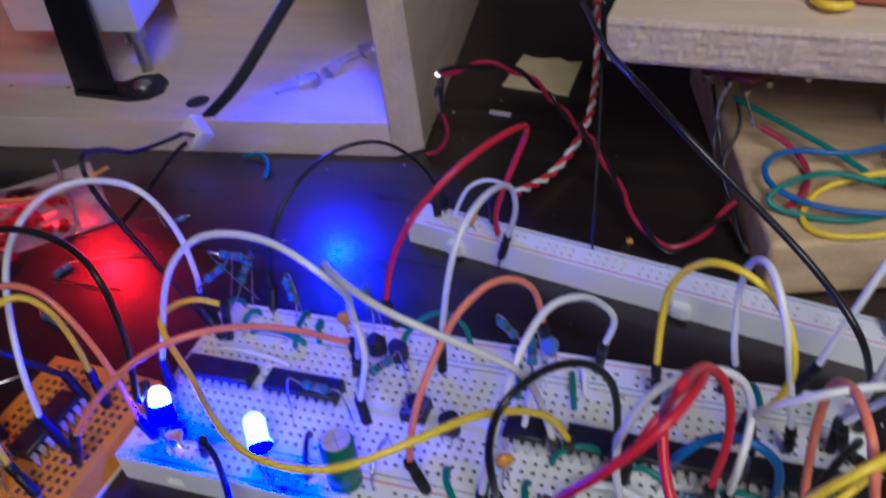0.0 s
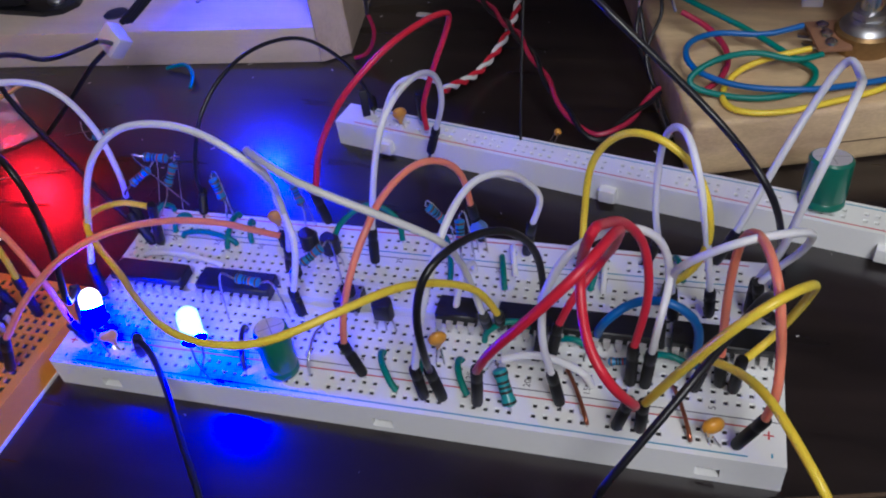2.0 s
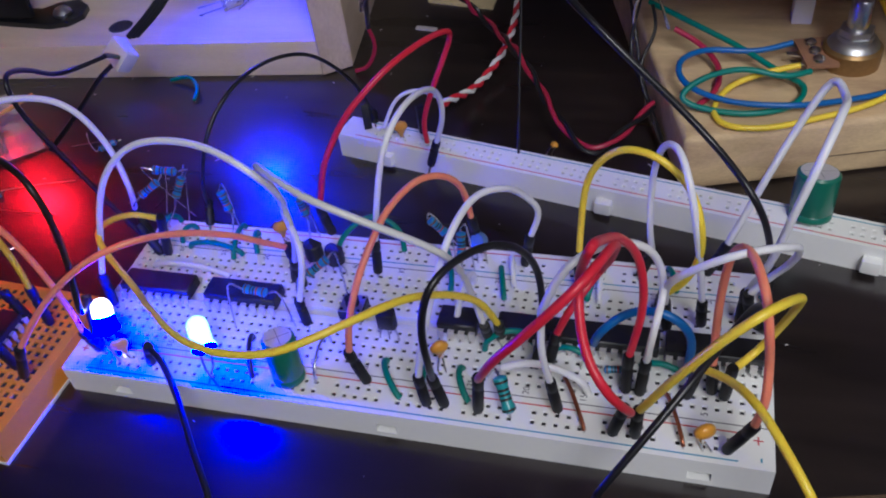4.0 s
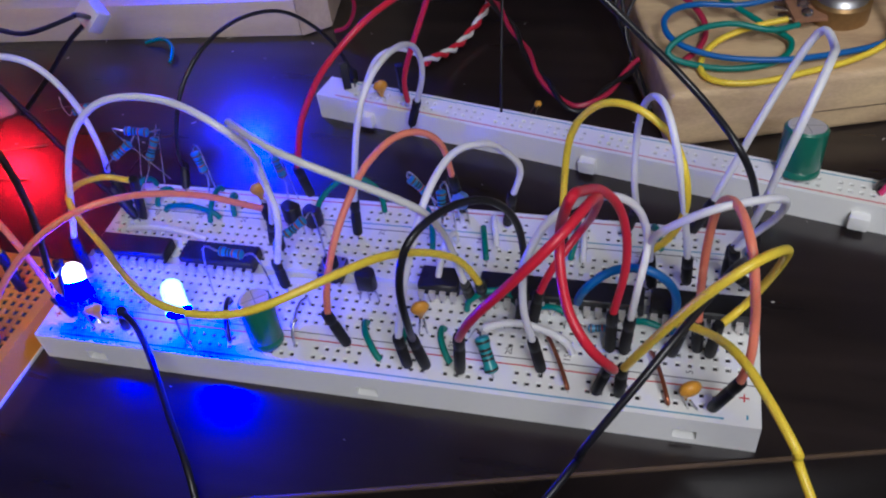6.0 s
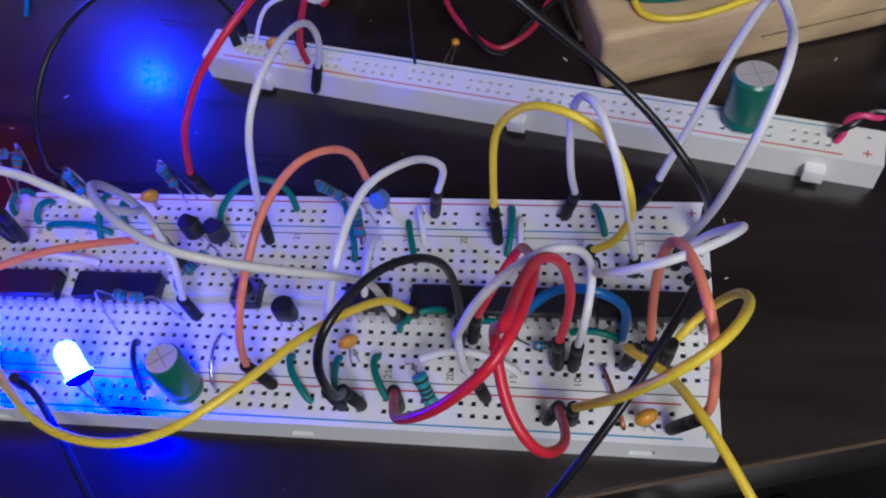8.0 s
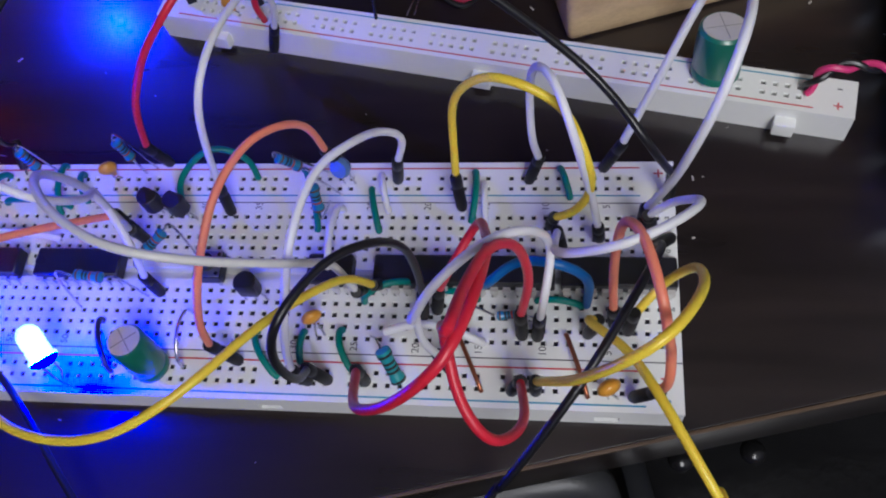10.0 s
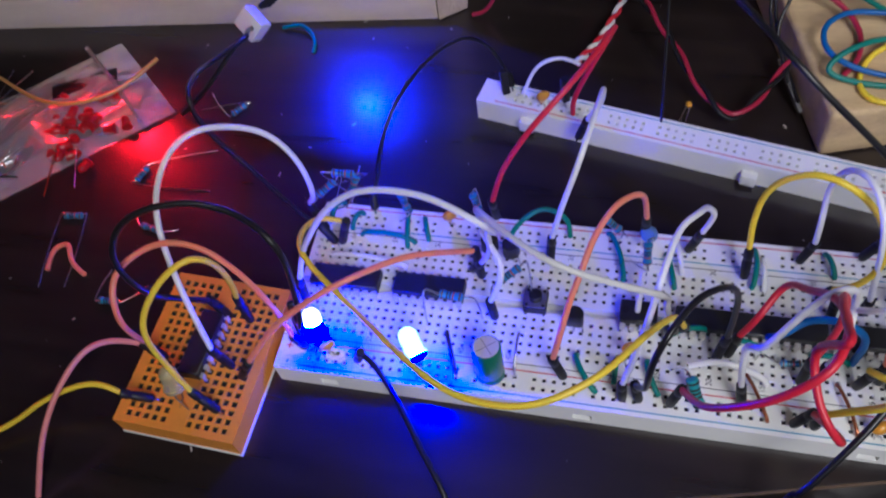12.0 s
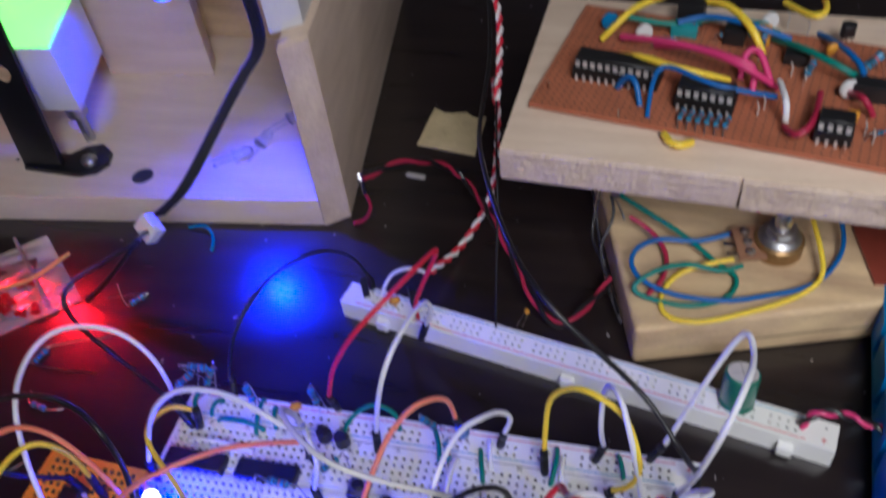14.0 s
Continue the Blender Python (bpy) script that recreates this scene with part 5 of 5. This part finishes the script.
def sawn(u0, u1, proud):
    """A rough sawn face in thin torn layers, from u0 to u1 along the plank."""
    nu, nz, vs, fs = int((u1 - u0) / 1.1), 10, [], []
    layer = [rnd.uniform(0, 0.35) for _ in range(nz + 1)]
    for i in range(nu + 1):
        for k in range(nz + 1):
            edge = 0.9 if k in (0, nz) else 0
            vs.append((u0 + (u1 - u0) * i / nu, -proud + edge + layer[k] + rnd.uniform(-0.22, 0.22), 0.1 + 12.55 * k / nz))
    for i in range(nu):
        for k in range(nz):
            q = i * (nz + 1) + k
            fs.append((q, q + nz + 1, q + nz + 2, q + 1))
    m = len(vs)
    vs += [(u0, 1.2, 0.1), (u1, 1.2, 0.1), (u1, 1.2, 12.65), (u0, 1.2, 12.65)]
    last = nu * (nz + 1)
    fs += [(m, *range(nz + 1), m + 3)[::-1], (m + 1, *range(last, last + nz + 1), m + 2)]
    s = mesh(vs, fs)
    s.transform(UP)
    return s


part("sawn_edge", sawn(0.2, 73.6, 0.25), END_GRAIN, plank, "rough sawn front edge", smooth=False)
part("sawn_edge", sawn(74.4, 189.8, 1.1), END_GRAIN, plank, "torn, protruding front edge", smooth=False)
part("split", box((0.8, 0.9, 10.5), UP @ at(74, 0.2, 1, 0, 6, 0)), EDGE_BROWN, plank, smooth=False)
for u, v in ((60, 80), (150, 85)):
    p = UP @ Vector((u, v, 0))
    ob = thing("wood_post", "short pine post holding up the plank", "wood", (p.x, p.y, LH))
    part("post", box((16, 16, 53.2 - LH - 0.02), at(p.x, p.y, LH + 0.005, 0, 0, 16), 0.6), WOOD, ob)
SB = at(*(18.8, 115.7, 69.2)[:2], 66.2, 0, 0, -11.2)
strip = thing("stripboard", "brown stripboard circuit lying on the plank", "circuit board", (60, 140, 66))
part("board", box((150, 62, 1.6), SB @ at(75, 31, 1.2), 0.15), PERF, strip)
for k in range(24):
    part("copper_track", box((149, 1.7, 0.08), SB @ at(75, 1.6 + 2.54 * k, 2.8)), PERF_TRACK, strip, smooth=False)
# perforation drawn as flat dark squares, the shade inside painted
holes = []
for i in range(58):
    for j in range(24):
        holes.append(stripe(-0.33, -0.33, 0.33, 0.33, 0, SB @ at(1.6 + 2.54 * i, 1.6 + 2.54 * j, 2.91)))
hv, hf = [], []
for b in holes:
    n = len(hv)
    hv += [v.co.copy() for v in b.verts]
    hf.append((n, n + 1, n + 2, n + 3))
    b.free()
tagged(part("perforation", mesh(hv, hf), HOLE_SHADE, strip, smooth=False), kind="stuff")
for k, (u, v) in enumerate(((4, 9), (30, 1.0), (96, 4))):
    part("pin", tube([SB @ Vector((u, v, 2)), SB @ Vector((u, v - 0.5, 6))], 0.35, 6), SILVER, strip)


def board_chip(q, pins, label, rz):
    """A chip pressed into a tall black socket; q is the middle of its top."""
    n, m = pins // 2, at(q[0], q[1], 69.0, 0, 0, rz)
    w = n * 2.54
    sock = thing("chip_socket", "tall black chip socket on the stripboard", "socket", m.translation, "sockets on the stripboard")
    part("frame", box((w + 0.4, 9.4, 4.4), m @ at(0, 0, 0.5), 0.2), PLUG_BLACK, sock)
    ob = thing("chip", label, "integrated circuit", m @ Vector((0, 0, 4.9)), "chips on the stripboard")
    part("body", box((w - 0.6, 6.4, 3.2), m @ at(0, 0, 5.0), 0.35, 1), CHIP_BLACK, ob)
    for k in range(n):
        x = (k - (n - 1) / 2) * 2.54
        for s in (1, -1):
            part("contact", box((0.9, 0.25, 2.6), m @ at(x, s * 4.85, -0.3)), PIN_PALE, sock, smooth=False)
            part("pin", join(box((1.45, 0.7, 0.25), m @ at(x, s * 3.5, 6.5)), box((1.45, 0.25, 1.9), m @ at(x, s * 3.85, 4.85))), PIN_PALE, ob, smooth=False)


board_chip((46.2, 131.6, 77), 22, "black socketed chip on the stripboard", -11)
board_chip((74.5, 119.6, 77), 14, "black socketed chip at the stripboard edge", -11)
board_chip((111.4, 107.8, 77), 8, "small black socketed chip on the stripboard", -11)


def board_wire(colour, pts, label, r=0.8):
    ob = thing("hookup_wire", label, "wire", pts[0], "wires on the stripboard")
    part("sheath", cord(pts, r, 10), WIRE[colour], ob)


board_wire("yellow", [(45.9, 135.8, 75.2), (54.3, 132.2, 77.2), (63.4, 126.5, 78.2), (72.2, 125.1, 77.2), (81.2, 127.5, 73.2)], "yellow wire across the stripboard chips", 1.1)
board_wire("magenta", [(45.6, 151.4, 72.2), (59, 142.4, 77.2), (73.4, 134.6, 79.2), (85.4, 126.4, 79.2), (96, 128, 71.2)], "pink wire across the stripboard", 1.1)
board_wire("magenta", [(85, 133, 70.2), (85.8, 137, 77.2), (89.9, 137.4, 78.2), (94.3, 129.4, 71.2)], "pink wire looping on the stripboard", 1.1)
board_wire("blue", [(46.6, 124.9, 70.2), (49.3, 123.8, 75.2), (52.5, 121.6, 75.2), (54.5, 117, 69.2)], "blue wire loop on the stripboard", 1.0)
board_wire("blue", [(57.1, 111.5, 69.2), (57.8, 122.1, 75.2), (61.6, 127.3, 78.2), (75.6, 118, 78.2), (95.4, 120.3, 73.2)], "blue wire along the stripboard", 0.8)
board_wire("yellow", [(39, 150.7, 71.2), (44.3, 152.3, 77.2), (50.3, 160.1, 79.2), (63.1, 173.5, 77.2)], "yellow wire arching over the stripboard", 1.1)
board_wire("yellow", [(71.1, 171.7, 75.2), (80.1, 162, 79.2), (87.5, 150.3, 78.2), (92, 146.4, 71.2)], "yellow wire arching over the stripboard", 1.3)
board_wire("yellow", [(99.2, 171.6, 75.2), (106.8, 156.7, 79.2), (111.5, 162.2, 79.2), (111.3, 185, 73.2)], "yellow wire loop on the stripboard", 1.1)
board_wire("white", [(96.1, 125.5, 75.2), (97.3, 112.9, 77.2), (97.9, 111.1, 71.2)], "white wire end on the stripboard", 1.0)
board_wire("crimson", [(97.5, 108.3, 71.2), (100.4, 102.2, 73.2), (104.9, 106.7, 75.2), (108.2, 123.5, 73.2)], "red wire curved on the stripboard", 1.0)
board_wire("green", [(46.7, 159.2, 75.2), (64.1, 158.2, 73.2), (78.8, 161.3, 75.2), (97.3, 155.4, 73.2)], "teal wire on the stripboard", 1.0)
board_wire("blue", [(64, 156.8, 75.2), (74.9, 158.5, 77.2), (87.7, 153.5, 77.2), (100.7, 152.3, 73.2)], "blue wire on the stripboard", 1.0)
board_wire("yellow", [(62.8, 105.1, 68), (64.7, 100.6, 68.8), (68, 99.3, 68.8), (71.3, 102.2, 68)], "short yellow wire piece on the plank", 1.2)
for k in range(6):
    c = Vector((67.5, 111.2, 71.6)) + Vector((k * 2.7, -0.52 * k, 0))
    resistor(c, (0.3, 1, 0), [[c - Vector((0.9, 3, 0)), (c.x - 1, c.y - 4.4, 68.7)], [c + Vector((0.9, 3, 0)), (c.x + 1, c.y + 4.4, 68.7)]], "blue resistor on the stripboard", 0.8)
c = Vector((124, 138.4, 75.2))
resistor(c, (0.7, 0.6, 0.4), [[c - Vector((2, 2, 1)), (c.x - 4, c.y - 5, 68.7)], [c + Vector((2, 2, 1)), (c.x + 5, c.y + 3, 68.7)]], "large blue resistor on the stripboard", 1.4)
p = (118.8, 158.5, 72.2)
transistor(p[0], p[1], "black transistor on the stripboard", 20, 71.2)
p = (112.8, 146.6, 72.2)
drop(p[0], p[1], 73.7, "tan ceramic capacitor on the stripboard")

under = thing("circuit_board", "red-brown circuit board under the plank edge", "circuit board", (50.1, 111.1, 44))
part("board", prism([(36.1, 112.3, 42)[:2], (50.5, 106.7, 42)[:2], (64.9, 116.4, 42)[:2], (112, 136), (52, 142)], 42, 43.6, 0.1), BROWN_PCB, under)
for q in ((38.2, 110.4, 41), (44.5, 107.9, 41), (49.3, 103.7, 41), (55.2, 109.1, 41), (65.1, 113.4, 41)):
    part("solder_blob", turned([(0.3, -1.4), (1.0, -0.8), (1.5, 1.0)], at(q[0], q[1], 41.4), 10), SILVER, under)
part("spacer", box((6, 6, 42 - LH), at(92, 132, LH + 0.005), 0.3), NYLON, under)
part("lead", cord([(48.5, 105.2, 41), (51.1, 106.8, 33), (52.6, 106, 29)], 0.5, 6), SILVER, under)
part("lead", cord([(44.5, 107.9, 41), (42.1, 108.8, 33), (42.5, 108, 24)], 0.5, 6), SILVER, under)

for q, way, sc in (((66.9, 159.8, 73), (1, -0.3, 0.1), 1.2), ((60.8, 151.1, 72), (1, 0.2, 0), 0.9), ((106.1, 137, 73), (0.4, 1, 0.2), 1.0), ((124.6, 108.8, 71), (1, 0.4, 0), 0.8), ((91.8, 150.3, 73), (0.2, 1, 0.6), 1.0), ((81.1, 155.4, 72), (1, 0.1, 0), 0.9)):
    c, d = Vector(q), Vector(way).normalized()
    resistor(c, way, [[c - d * 3 * sc, c - d * 4.5 * sc, (c.x - d.x * 5, c.y - d.y * 5, 68.7)], [c + d * 3 * sc, c + d * 4.5 * sc, (c.x + d.x * 5, c.y + d.y * 5, 68.7)]], "teal resistor crowded on the stripboard", sc)
for q, w in (((68.6, 168.7, 72), (9, 7, 8)), ((83.2, 155.9, 70), (7, 6, 6)), ((124.1, 128, 71), (12, 6, 6)), ((102.8, 145.8, 70), (8, 6, 4))):
    ob = thing("component_block", "small black component block on the stripboard", "component", (q[0], q[1], 68.9), "black components")
    part("block", box(w, at(q[0], q[1], 68.95, 0, 0, -11), 0.4), CHIP_BLACK, ob)
for q, mt in (((40.8, 160.7, 74), BLUE_CASE), ((94.6, 164.3, 74), NYLON), ((116.9, 127.6, 74), NYLON), ((53, 154.2, 73), NYLON)):
    ob = thing("disc_capacitor", "small upright disc component on the stripboard", "capacitor", (q[0], q[1], 68.9), "disc components")
    part("disc", turned([(0.3, -1.2), (2.8, -1.0), (3.2, 0), (2.8, 1.0), (0.3, 1.2)], at(q[0], q[1], 72.4, 90, 0, 25), 16), mt, ob)
    part("lead", tube([(q[0], q[1], 70), (q[0], q[1], 68)], 0.3, 6), SILVER, ob)
board_wire("magenta", [(88.5, 126, 70), (88.5, 131.2, 76), (82.2, 132.4, 78), (71.8, 139.4, 77), (57.3, 150.5, 70)], "pink wire crossing the stripboard", 1.1)
for q, wh, mt in (((92.3, 154.7, 73), (4.5, 2.6, 7), DROP_TAN), ((117.2, 115.4, 73), (3.6, 2.4, 3.6), DROP_TAN), ((66.5, 158.2, 74), (9, 3.4, 4.4), RES_TEAL), ((90.8, 159.7, 75), (6, 3, 5), RES_TEAL)):
    ob = thing("film_capacitor", "small box-shaped component on the stripboard", "capacitor", (q[0], q[1], 68.9), "box components")
    part("case", box(wh, at(q[0], q[1], 69.4, 0, 0, -11), 0.5), mt, ob)
    for s in (-1, 1):
        part("lead", tube([(q[0] + s * 1.2, q[1], 70), (q[0] + s * 1.3, q[1] - 0.6, 68)], 0.3, 6), PIN_PALE, ob)
for q in ((100.9, 167.6, 70), (107.1, 162.8, 70), (104.9, 135, 70), (100.8, 137.7, 70), (90.1, 116, 70), (92.1, 119.1, 70), (110.6, 105.9, 70), (120.3, 109.5, 70), (122.2, 105.8, 70), (47.5, 127.4, 70)):
    ob = thing("bent_lead", "bare tinned lead sticking up from the stripboard", "lead", (q[0], q[1], 68.8), "tinned leads")
    part("lead", tube([(q[0], q[1], 68.2), (q[0] + 0.2, q[1] + 0.1, 72), (q[0] - 0.6, q[1] - 0.6, 74.5)], 0.3, 6), PIN_PALE, ob)
board_wire("green", [(96, 156.8, 70), (103.3, 143.4, 76), (114.4, 133.4, 76), (124, 133.7, 70)], "teal wire crossing the stripboard", 1.1)
board_wire("crimson", [(117.2, 126, 72), (119.6, 118, 76), (123.4, 117.9, 70)], "red wire end on the stripboard", 1.0)
board_wire("blue", [(110.6, 161.3, 70), (116.8, 142.8, 76), (121.5, 133.9, 74), (118.8, 130.3, 70)], "blue wire bent on the stripboard", 1.0)

# ---- blue module at the right ----
bl = thing("blue_module", "bright blue relay module with dark pin rows", "circuit board", (142, 60, 0))
BM_ = at(129.8, 22, 0, 0, 0, -5)
part("board", box((30, 92, 1.6), BM_ @ at(15.4, 38, 3), 0.2), BLUE_CASE, bl)
for k in range(4):
    part("relay", box((24, 17, 14), BM_ @ at(12.4, 4 + 21 * k, 4.6), 0.6), BLUE_CASE, bl, "bright blue relay block")
part("pin_header", box((2.6, 30, 4.4), BM_ @ at(2.2, 4, 0.02), 0.2), PLUG_BLACK, bl, "black pin header row")
